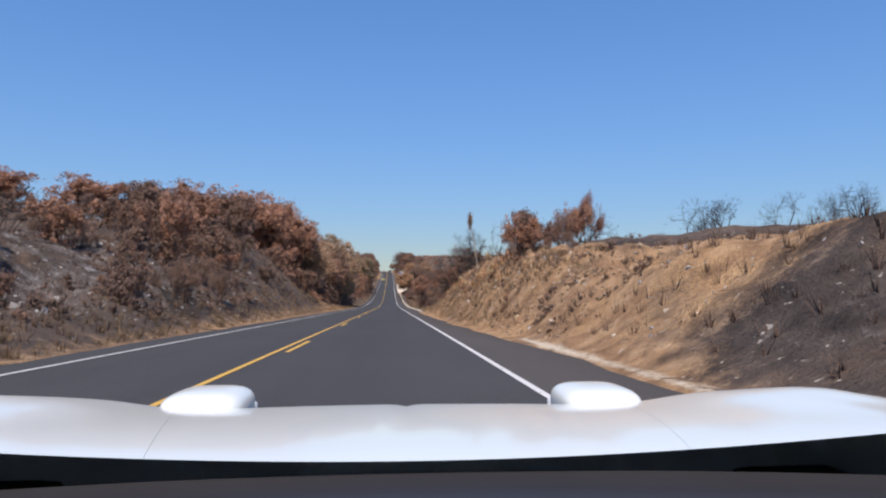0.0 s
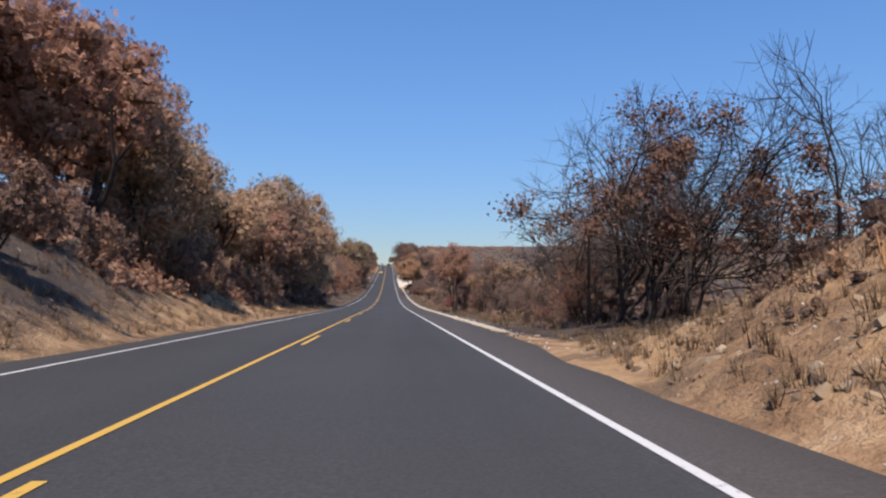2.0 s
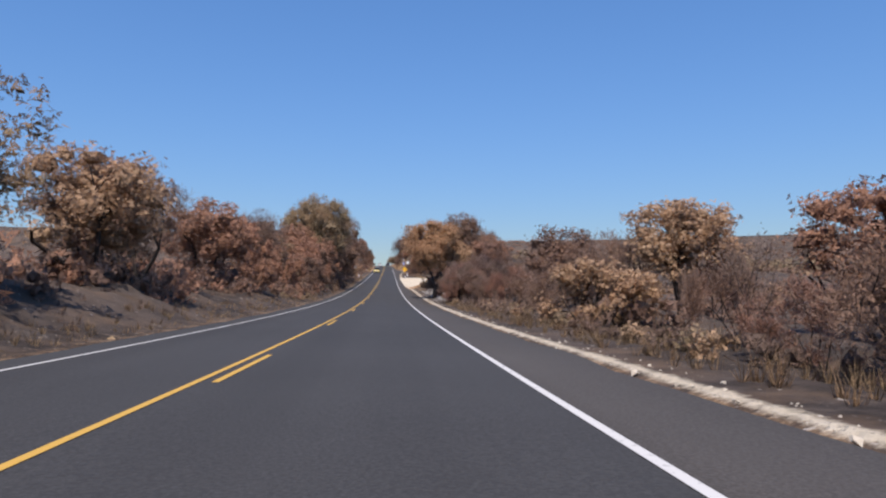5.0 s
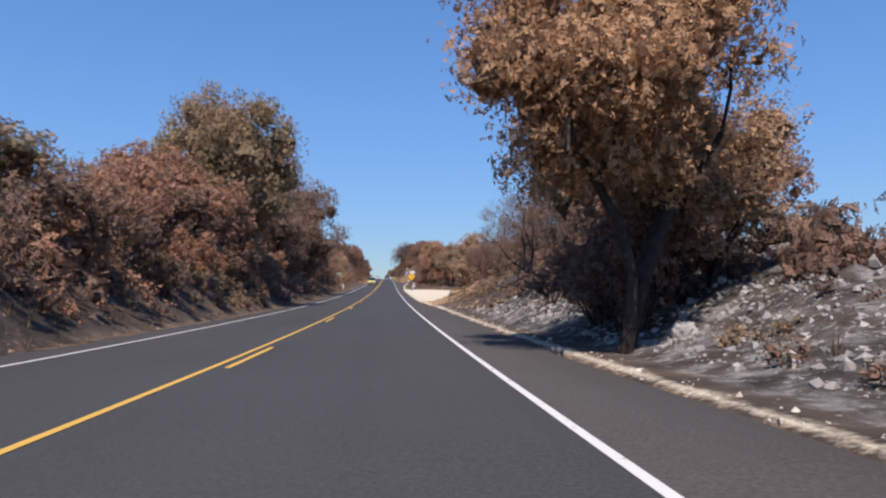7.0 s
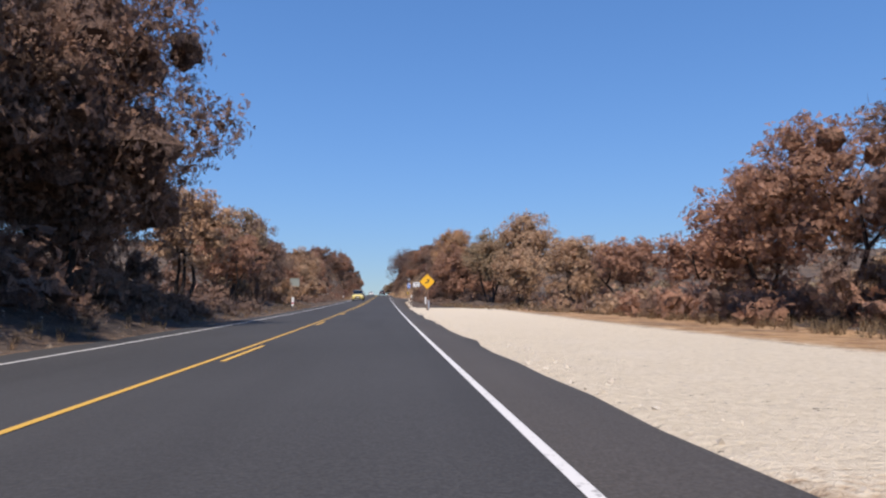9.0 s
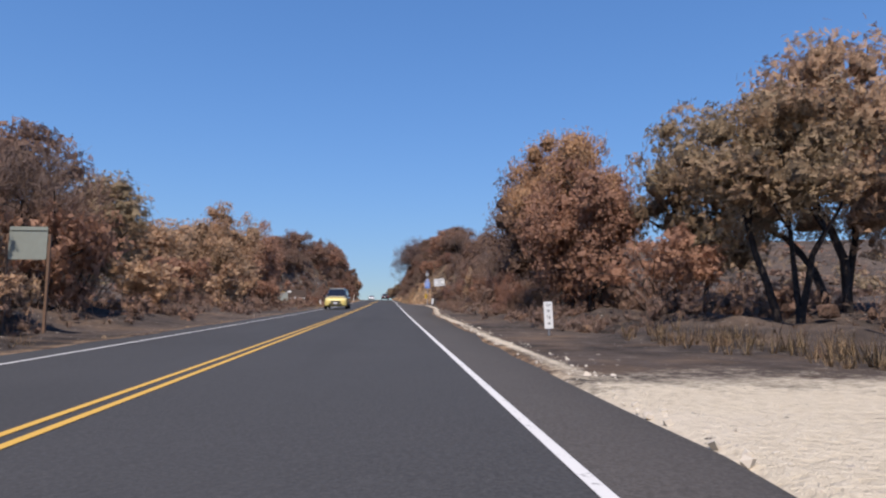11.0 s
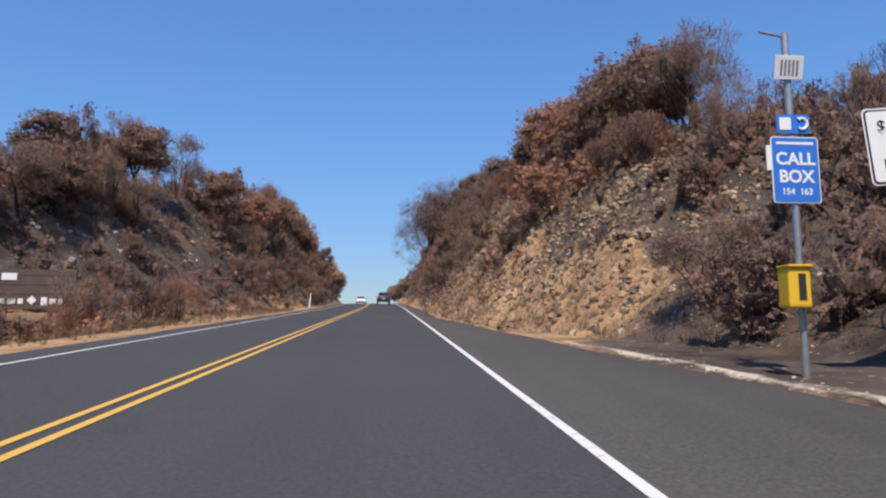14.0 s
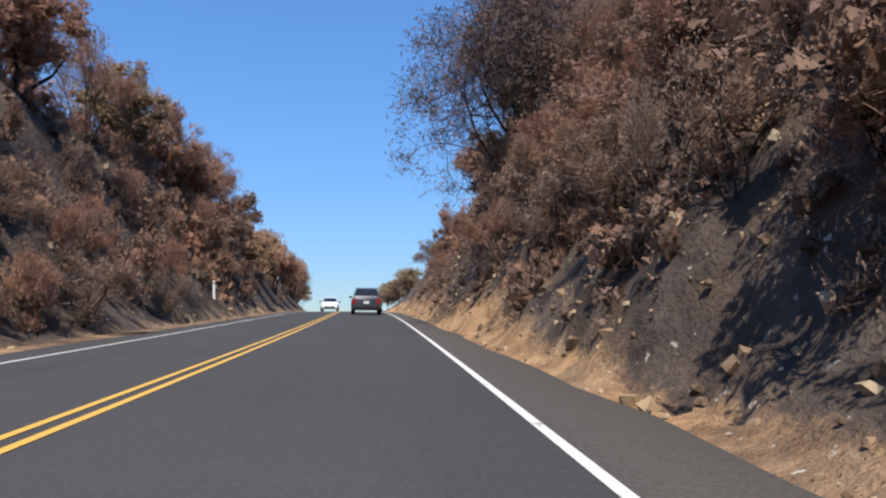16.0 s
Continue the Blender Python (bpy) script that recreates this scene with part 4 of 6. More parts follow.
scatter(16, 214, 250, -9.8, -7.8, 1.2, 2.4, ("dark", "rust", "dark", "olive"), 33)
scatter(20, 414, 440, -27, -17, 1.4, 3.0, ("russet", "twig", "bare", "dark"), 34)
scatter(14, 4, 44, -18, -10, 1.2, 2.6, ("rust", "dark", "bare", "rust"), 35)
scatter(10, 466, 500, 4.2, 8, 1.8, 3.2, ("dark", "twig", "russet"), 36)
for s, x, h in ((430.4, 6.2, 1.3), (431.6, 5.4, 1.0), (431.4, 6.8, 1.5), (433, 6.0, 1.2), (432.4, 7.4, 1.6), (434, 5.2, .9)):
    bush("dark" if s > 431 else "twig", s, x, h, h * .75)
bush("rust", 429, 7.6, 2.6, 1.9)
bush("dark", 432, 9, 2.6, 1.6)
scatter(20, 376, 411, 9.0, 11.6, 2.0, 3.4, ("twig", "bare", "twig", "russet"), 37)
scatter(24, 396, 426, 13, 23, 2.0, 3.0, ("bare", "twig"), 48)
scatter(30, 424, 474, -17, -9, 1.2, 2.4, ("bare", "twig", "russet"), 49)
scatter(12, 418, 434, 8.6, 13, 1.4, 2.6, ("dark", "twig", "bare", "russet"), 38)
scatter(16, 84, 110, 5.6, 9, 1.1, 1.9, ("twig", "twig", "bare", "russet"), 39)
scatter(18, 453, 512, 3.9, 8.6, 1.4, 2.8, ("dark", "twig", "russet", "twig", "bare"), 40)
scatter(11, 119, 133, 7.0, 10, 2.0, 3.6, ("twig", "bare", "bare", "russet"), 41)
scatter(14, 456, 480, 4.4, 8, 1.2, 2.4, ("twig", "russet", "dark"), 42)
scatter(22, 470, 522, -11.5, -7.8, 1.3, 2.6, ("twig", "russet", "dark"), 50)
scatter(14, 446, 463, 4.2, 7.6, 1.6, 3.0, ("twig", "bare", "dark"), 43)
scatter(10, 28, 52, -15.5, -10.5, 1.8, 3.2, ("rust", "dark", "dark"), 44)
bush("rust", 30, 5.5, 2.0, 1.0)
bush("dark", 30.8, 6.0, 2.0, .9)
bush("rust", 30.9, 5.3, 1.6, .8)
scatter(13, 196.5, 203, 4.9, 7.6, 2.2, 3.4, ("russet", "twig"), 45)
scatter(12, 403, 416, 7.4, 12, 1.6, 2.8, ("twig", "bare", "dark", "russet"), 46)
for k, (s, x, h) in enumerate(((458, 5.0, 1.6), (460, 4.5, 1.7), (461.5, 5.6, 2.0), (464, 4.6, 1.9), (466, 5.6, 2.2), (468, 4.6, 1.8), (470.5, 5.3, 2.2), (473, 4.5, 1.9), (476, 5.3, 2.2), (479, 4.6, 2.0))):
    bush(("twig", "russet", "dark", "twig", "russet")[k % 5], s, x, h * 1.1, h * .75)
for s, x, h in ((254, 8.6, 3.4), (256, 9.8, 3.6), (252, 9.0, 3.2), (257.5, 10.8, 3.6), (250, 8.2, 3.0), (259, 12, 3.6)):
    bush("russet" if s > 253 else "twig", s, x, h, h * .6)
for s, x, h in ((214, 5.4, 2.6), (215.5, 6.2, 3.0), (217, 6.8, 3.0), (216, 5.2, 2.2), (218.5, 7.4, 2.8)):
    bush("dark", s, x, h, 1.5)
for k, (s, x) in enumerate(((456, 9.4), (459, 9.0), (462, 9.2), (465, 8.6), (468, 8.8), (471, 8.4), (474, 8.6), (478, 8.2), (483, 8.4), (488, 7.8))):
    bush(("russet", "twig")[k % 2], s, x, 2.8 + .3 * (k % 3), 1.7)
scatter(12, 347, 362, 6.4, 8.6, 1.3, 2.6, ("twig", "russet", "twig"), 51)
scatter(26, 424, 448, -19, -11, .9, 2.0, ("twig", "twig", "russet", "dark"), 52)
scatter(10, 92, 108, -14, -10, 1.8, 2.8, ("dark", "russet"), 53)
bush("tan", 377.6, 8.4, 3.6, 1.2)
bush("dark", 419.5, -20.6, 2.6, 2.0)
bush("rust", 421, -22.6, 2.8, 2.0)
bush("dark", 424, -18.6, 1.8, 1.2)
scatter(16, 132, 192, 6, 11, 1.4, 2.4, ("twig", "russet", "bare", "tan", "twig"), 47)
bush("russet", 109.2, 5.4, 2.2, 1.0)
bush("tan", 110.8, 6.2, 3.0, .9)
bush("twig", 111.6, 7.5, 3.0, 1.5)
snag(110, 7.2, 4.0, k=4)
snag(112, 6.6, 4.0, k=1)

# plants that found no place are taken away
for kinds in (OAKS, BUSH, FINE, {"bare": BARE, "snag": SNAG, "wisp": WISP}):
    for proto in sum(kinds.values(), []):
        if proto.name not in USED:
            for child in list(proto.children_recursive):
                bpy.data.objects.remove(child)
            bpy.data.objects.remove(proto)


# ---------------------------------------------------------------- stones, grass, far scrub
def stones(name, n, s0, s1, place, small, big, mat, seed, label):
    """Loose angular stones lying on the ground, too many to count: place(rng, s) gives x."""
    rng = np.random.default_rng(seed)
    # two twisted rings of four: a chunky broken block
    iv = np.array([(.92 * math.cos(.5 * math.pi * k), .92 * math.sin(.5 * math.pi * k), -.52) for k in range(4)]
                  + [(.76 * math.cos(.5 * math.pi * k + .5), .76 * math.sin(.5 * math.pi * k + .5), .55) for k in range(4)])
    it = np.array([(0, 2, 1), (0, 3, 2), (4, 5, 6), (4, 6, 7)] + [(k, (k + 1) % 4, 4 + k) for k in range(4)] + [((k + 1) % 4, 4 + (k + 1) % 4, 4 + k) for k in range(4)])
    s = rng.uniform(s0, s1, n)
    x = place(rng, s)
    z = ground_height(s, x)
    size = small + (big - small) * rng.uniform(0, 1, n) ** (2.2 if small > .06 else 4)
    sc = rng.uniform(.55, 1.35, (n, 1, 3)) * size[:, None, None]
    v = iv[None] * rng.uniform(.72, 1.2, (n, len(iv), 3)) * sc
    for p, q in ((0, 1), (1, 2), (0, 2)):
        a = rng.uniform(0, 6.28, n)[:, None]
        ca, sa = np.cos(a), np.sin(a)
        vp, vq = v[..., p] * ca - v[..., q] * sa, v[..., p] * sa + v[..., q] * ca
        v[..., p], v[..., q] = vp, vq
    v += np.stack([x + road_x(s), s, z - size * .14], -1)[:, None, :]
    f = it[None] + (np.arange(n) * len(iv))[:, None, None]
    return tagged(new(name, mesh_of(name, v.reshape(-1, 3), f.reshape(-1, 3), mat, False)), label, "stones", kind="stuff")


stones("loose_stones", 9500, 416, 456, lambda r, s: r_foot(s) - .3 + (r_crest(s) - r_foot(s) + 1) * r.uniform(0, 1, len(s)) ** .9, .03, .19, ROCK, 1,
       "broken tan rock scattered down the road cut")
stones("rubble", 2600, 454, 470, lambda r, s: r_foot(s) + 3 + (r_crest(s) - r_foot(s) - 2) * r.uniform(0, 1, len(s)), .061, .16, ROCK, 14, "angular tan rubble high on the road cut")
stones("loose_stones", 4400, 456, 512, lambda r, s: r_foot(s) - .3 + (r_crest(s) - r_foot(s) + 1) * r.uniform(0, 1, len(s)) ** .9, .03, .17, ROCK, 13,
       "small broken rock on the shaded cut")
stones("loose_stones", 3000, 412, 460, lambda r, s: r_foot(s) - .5 + 1.8 * r.uniform(0, 1, len(s)), .02, .075, ROCK, 16, "small broken rock along the foot of the road cut")
stones("rubble", 1500, 417, 430, lambda r, s: r_foot(s) + .9 + (r_crest(s) - r_foot(s) - .6) * r.uniform(0, 1, len(s)), .061, .17, ROCK, 15, "angular tan rubble on the earth of the road cut")
stones("rubble", 7000, 430, 453, lambda r, s: r_foot(s) + .9 + (r_crest(s) - r_foot(s) - .6) * r.uniform(0, 1, len(s)), .061, .14, ROCK, 11,
       "dense angular tan rubble packed on the road cut")
PALE_ROCK = plain("pale_stone", (.52, .44, .35), .95, 0, .35, 5)
stones("pale_stones", 420, 10, 76, lambda r, s: r_foot(s) + .4 + (r_crest(s) - r_foot(s) + 1.5) * r.uniform(0, 1, len(s)), .015, .10, PALE_ROCK, 22, "pale weathered stones on the earth bank")
stones("loose_stones", 7000, 16, 76, lambda r, s: r_foot(s) + (r_crest(s) - r_foot(s) + 2) * r.uniform(0, 1, len(s)), .015, .10, ROCK, 2,
       "small tan stones on the bare earth bank")
stones("loose_stones", 1000, 420, 520, lambda r, s: l_foot(s) + .2 - (l_foot(s) - l_crest(s)) * r.uniform(0, 1, len(s)), .03, .24, ROCK, 3,
       "broken rock on the shaded road cut")
stones("loose_stones", 2600, 230, 260, lambda r, s: r_foot(s) + .4 + 6 * r.uniform(0, 1, len(s)), .02, .15, ROCK, 12, "tan stones on the bare roadside bank")
ASH_ROCK = plain("ashy_stone", (.34, .32, .30), .95, 0, .7, 3)
stones("ashy_stones", 6500, 200, 233, lambda r, s: r_foot(s) + .2 + 8 * r.uniform(0, 1, len(s)), .025, .13, ASH_ROCK, 4, "ash-coated stones on the burnt bank")
stones("ashy_stones", 1900, 0, 52, lambda r, s: -8 - 10 * r.uniform(0, 1, len(s)), .02, .16, ASH_ROCK, 5, "ash-coated stones on the burnt slope")
stones("ashy_stones", 700, 414, 450, lambda r, s: l_foot(s) - 9 * r.uniform(0, 1, len(s)), .05, .3, ASH_ROCK, 6, "ash-coated stones on the burnt hill")
stones("ashy_stones", 400, 0, 30, lambda r, s: r_foot(s) + .5 + 8 * r.uniform(0, 1, len(s)), .02, .10, ASH_ROCK, 7, "ash-coated stones on the burnt slope")
stones("kerb_gravel", 1800, 70, 412, lambda r, s: r_edge(s) + .05 + .7 * r.uniform(0, 1, len(s)) ** 1.5, .02, .065, plain("pale_gravel", (.56, .50, .41), .95, 0, .3, 4), 8,
       "pale gravel along the pavement edge")
stones("kerb_gravel", 700, 0, 520, lambda r, s: -6.55 - .8 * r.uniform(0, 1, len(s)) ** 1.5, .02, .09, ROCK, 9, "gravel along the pavement edge")


def boulder(s, x, size, mat, label, seed):
    rng = np.random.default_rng(seed)
    bm = bmesh.new()
    bmesh.ops.create_icosphere(bm, subdivisions=3, radius=1)
    for v in bm.verts:
        d = noise.noise(v.co * 1.3 + Vector((seed, 0, 0))) * .45 + noise.noise(v.co * 3.5 + Vector((0, seed, 0))) * .18
        v.co = v.co * (1 + d)
        v.co.z *= .72
    me = bpy.data.meshes.new("boulder")
    bm.to_mesh(me)
    bm.free()
    me.materials.append(mat)
    ob = tagged(new("boulder", me), label, "boulder", "boulders on the cut")
    p = ground(s, x)
    ob.matrix_basis = Matrix.Translation((p.x, p.y, p.z + size * .25)) @ pose(0, 0, 0, rng.uniform(-20, 20), rng.uniform(-20, 20), rng.uniform(0, 360)) @ Matrix.Diagonal((size, size * .8, size, 1))
    return ob


def cut_blocks():
    """Blocks of rock set in the lower face of the cut, each its own piece under the ground."""
    rng = np.random.default_rng(77)
    meshes = []
    for k in range(6):
        bm = bmesh.new()
        for q in range(17):
            d = rng.normal(size=3)
            bm.verts.new(d / np.linalg.norm(d) * rng.uniform(.6, .85) * np.array([1.1, .9, .75]))
        bmesh.ops.convex_hull(bm, input=list(bm.verts))
        bmesh.ops.delete(bm, geom=[v for v in bm.verts if not v.link_faces], context="VERTS")
        me = bpy.data.meshes.new("rock_block")
        bm.to_mesh(me)
        bm.free()
        me.materials.append(BLOCK_ROCK)
        meshes.append(me)
    land = bpy.data.objects["ground"]
    for i in range(300):
        s = rng.uniform(420, 456)
        u = rng.uniform(0, 1) ** 1.25
        x = float(r_foot(s) + .5 + u * (r_crest(s) - r_foot(s) - .6))
        size = .08 + .16 * rng.uniform(0, 1) ** 2.2
        if i < 36:
            # larger ledges stand out of the face
            s, size = 421 + .95 * i, rng.uniform(.2, .38)
            x = float(r_foot(s)) + rng.uniform(2.2, 6)
        elif i < 86:
            # broken blocks low on the shaded face
            s, size = rng.uniform(444, 462), rng.uniform(.16, .40)
            x = float(r_foot(s)) + rng.uniform(.7, 3.6)
        p = ground(s, x)
        ob = new("rock_block", meshes[i % 6])
        ob.parent = land
        ob.matrix_basis = Matrix.Translation((p.x, p.y, p.z - size * .08)) @ pose(0, 0, 0, *rng.uniform(0, 360, 3)) @ Matrix.Diagonal((size * rng.uniform(.7, 1.5), size, size * rng.uniform(.6, 1), 1))


def block_mat():
    m = Shade("block_rock", .9, 0, .2)
    info = m.add("ShaderNodeObjectInfo").outputs["Random"]
    c = m.ramp(info, (0, (.15, .095, .055)), (.45, (.32, .205, .11)), (.8, (.45, .30, .165)), (1, (.56, .43, .28)))
    n = m.noise(4, 6, .7)
    m.colour(m.mix(m.step(n, .35, .7), m.mix(.6, c, (.13, .10, .08)), c)).bump(n, .7, .05)
    return m.mat


BLOCK_ROCK = block_mat()
for i, (s, x, size) in enumerate(((440.5, 5.6, .30), (441.6, 6.1, .34), (441.0, 4.8, .26), (444, 7.8, .4), (447, 8.6, .5), (450, 7.4, .42), (455, 8.0, .5), (459, 6.0, .4),
                                  (436, 6.4, .28), (433, 5.6, .26), (462, 7.2, .45), (465, 5.6, .34))):
    boulder(s, x, size, ROCK, "rough tan boulder lodged in the road cut", i)
for i, (s, x, size) in enumerate(((246, 5.6, .34), (251, 7.8, .4), (243, 6.2, .3), (254, 5.4, .3), (257, 6.5, .3))):
    boulder(s, x, size, ROCK, "rough boulder on the burnt roadside bank", 40 + i)
for i, (s, x, size) in enumerate(((212, 5.5, .3), (217, 6.0, .34))):
    boulder(s, x, size, ASH_ROCK, "pale ash-covered boulder by the verge", 60 + i)


def tufts(name, n, s0, s1, place, tall, seed, label, mat=GRASS):
    """Dry grass: bunches of thin bent blades, too many to count."""
    rng = np.random.default_rng(seed)
    s = rng.uniform(s0, s1, n)
    x = place(rng, s)
    p = np.stack([x + road_x(s), s, ground_height(s, x) - .02], -1)
    k = 12
    h = tall * rng.uniform(.5, 1.3, (n, k, 1)) * rng.uniform(.6, 1.2, (n, 1, 1))
    ang = rng.uniform(0, 6.28, (n, k, 1))
    lean = rng.uniform(.1, .8, (n, k, 1))
    out = np.concatenate([np.cos(ang), np.sin(ang), np.zeros_like(ang)], -1)
    side = np.concatenate([-np.sin(ang), np.cos(ang), np.zeros_like(ang)], -1)
    root = p[:, None, :] + out * .07 * rng.uniform(0, 1.5, (n, k, 1))
    w = .006 + .012 * tall
    tip = root + out * lean * h + np.array([0, 0, 1.0]) * h
    v = np.stack([root - side * w, root + side * w, tip], 2).reshape(-1, 3)
    return tagged(new(name, mesh_of(name, v, np.arange(n * k * 3).reshape(-1, 3), mat)), label, "grass", kind="stuff")


tufts("dry_grass", 1500, 0, 140, lambda r, s: -6.7 - 2.6 * r.uniform(0, 1, len(s)) ** 1.3, .28, 1, "dry tan grass along the verge")
tufts("orange_grass", 120, 30, 66, lambda r, s: r_crest(s) - 1.2 + 2.2 * r.uniform(0, 1, len(s)), .45, 12, "orange dead grass tufts on the crest", plain("orange_straw", (.58, .31, .14), .85, 0, .35, 6))
tufts("dry_grass", 2200, 22, 76, lambda r, s: r_foot(s) + (r_crest(s) - r_foot(s) + 2) * r.uniform(0, 1, len(s)), .24, 2, "sparse dry grass on the earth bank")
tufts("dry_grass", 1200, 80, 200, lambda r, s: r_edge(s) + .9 + 3 * r.uniform(0, 1, len(s)), .32, 3, "dry grass among the burnt scrub")
tufts("dry_grass", 900, 140, 330, lambda r, s: -6.8 - 1.8 * r.uniform(0, 1, len(s)), .25, 4, "dry grass along the verge")
tufts("dry_grass", 1800, 388, 452, lambda r, s: -6.9 + (l_foot(s) + 6.9) * r.uniform(0, 1, len(s)), .3, 5, "thick dry tan grass on the flat verge")
tufts("dry_grass", 600, 412, 452, lambda r, s: r_foot(s) - .3 + 6 * r.uniform(0, 1, len(s)) ** 1.6, .4, 6, "dry weeds among the cut rocks")
tufts("dry_grass", 700, 264, 332, lambda r, s: r_foot(s) + 2 * r.uniform(-.3, 1, len(s)), .45, 7, "dry grass behind the gravel turnout")
tufts("burnt_weeds", 2600, 0, 412, lambda r, s: np.where(r.uniform(0, 1, len(s)) < .5, r_foot(s) + .6 + 9 * r.uniform(0, 1, len(s)), l_foot(s) - .8 - 8 * r.uniform(0, 1, len(s))),
      .3, 8, "charred weeds and twigs on the burnt ground", INNER[LEAF_DARK.name])

tufts("burnt_weeds", 1500, 0, 70, lambda r, s: l_foot(s) - .5 - 10 * r.uniform(0, 1, len(s)), .3, 9, "charred weeds on the burnt slope", INNER[LEAF_DARK.name])
tufts("burnt_weeds", 500, 0, 30, lambda r, s: r_foot(s) + .5 + 9 * r.uniform(0, 1, len(s)), .3, 10, "charred weeds on the burnt slope", INNER[LEAF_DARK.name])


def brush(name, n, s0, s1, x0, x1, mat, seed, low=.8, high=2.6, k=26, leaf=.14, flat=.5):
    """Brush too thick to count: uneven clumps of leaves and twigs over the ground."""
    rng = np.random.default_rng(seed)
    s, x = rng.uniform(s0, s1, n), rng.uniform(x0, x1, n)
    r = rng.uniform(low, high, n)
    c = np.stack([x + road_x(s), s, ground_height(s, x) + r * flat * .35], -1)
    vs, fs, slots, at = [], [], [], 0
    for p, rad in zip(c, r):
        # each clump is a heap of smaller ones
        m = 4
        sub = p + rng.normal(size=(m, 3)) * rad * np.array([.42, .42, .34 * flat])
        size = rad * rng.uniform(.36, .66, m)
        sub[:, 2] = ground_height(sub[:, 1], sub[:, 0] - road_x(sub[:, 1])) + size * flat * rng.uniform(.3, .95, m)
        v, f, w = clumps(sub, size, np.full(m, max(2, k // m)), rad * leaf, rng, 1, flat, .36, -1e3, .35 if mat == LEAF_TWIG else 1.0)
        vs.append(v)
        fs.append(f + at)
        slots.append(w)
        at += len(v)
    return tagged(new(name, foliage_mesh(name, np.concatenate(vs), np.concatenate(fs), np.concatenate(slots), mat)), "thick burnt brush covering the rough ground", "brush", kind="stuff")


brush("far_brush", 1200, 60, 420, 42, 260, LEAF_DARK, 1, k=16, leaf=.22)
brush("far_brush", 800, 60, 420, 42, 260, LEAF_TAN, 2, k=16, leaf=.22)
brush("far_brush", 700, 0, 420, -110, -26, LEAF_RUST, 3, k=16, leaf=.22)
brush("far_brush", 260, 120, 420, 45, 130, LEAF_OLIVE, 6, 1.6, 4.2, 60, .14, .8)
brush("far_brush", 500, 420, 640, -70, -24, LEAF_DARK, 4, k=50, leaf=.16)
brush("far_brush", 500, 420, 640, 22, 70, LEAF_RUST, 5, k=50, leaf=.16)
# thick low brush: clumps, stretch, from and to across, tint, size of a clump
for i, (n, s0, s1, x0, x1, mat, lo, hi) in enumerate((
        (150, 82, 212, 7, 42, LEAF_TWIG, .7, 1.6), (60, 82, 212, 7, 42, LEAF_DARK, .7, 1.5), (40, 82, 212, 6.5, 42, LEAF_TAN, .6, 1.3), (60, 262, 330, 17, 40, LEAF_RUST, .9, 1.8),
        (70, 334, 412, 9, 22, LEAF_TWIG, 1.0, 1.9), (50, 334, 412, 9, 20, LEAF_DARK, .9, 1.7), (50, 400, 424, 9.5, 20, LEAF_TWIG, .9, 1.6))):
    brush("brush", n, s0, s1, x0, x1, mat, 20 + i, lo, hi, 110, .16, 1.1)
for i, (n, s0, s1, x0, x1, mat, lo, hi) in enumerate((
        (30, 424, 470, 10.5, 20, LEAF_RUST, .9, 1.7), (40, 424, 470, 10.5, 20, LEAF_DARK, .9, 1.7), (60, 424, 520, 10, 18, LEAF_TWIG, .9, 1.8), (50, 462, 560, 6, 12, LEAF_DARK, .7, 1.4),
        (70, 450, 560, -24, -12.5, LEAF_RUST, .9, 1.9), (60, 450, 560, -22, -10.5, LEAF_TWIG, .8, 1.7), (40, 428, 452, -30, -17, LEAF_TWIG, .8, 1.7),
        (80, 142, 250, -16, -9.4, LEAF_DARK, .9, 1.7), (50, 142, 250, -15, -9.2, LEAF_RUST, .8, 1.5), (70, 255, 395, -18, -10, LEAF_DARK, .9, 1.6), (50, 330, 394, -12.5, -8, LEAF_TWIG, .4, 1.0), (24, 330, 394, -12, -7.8, LEAF_DARK, .3, .8))):
    brush("brush", n, s0, s1, x0, x1, mat, 40 + i, lo, hi, 110, .16, 1.1)
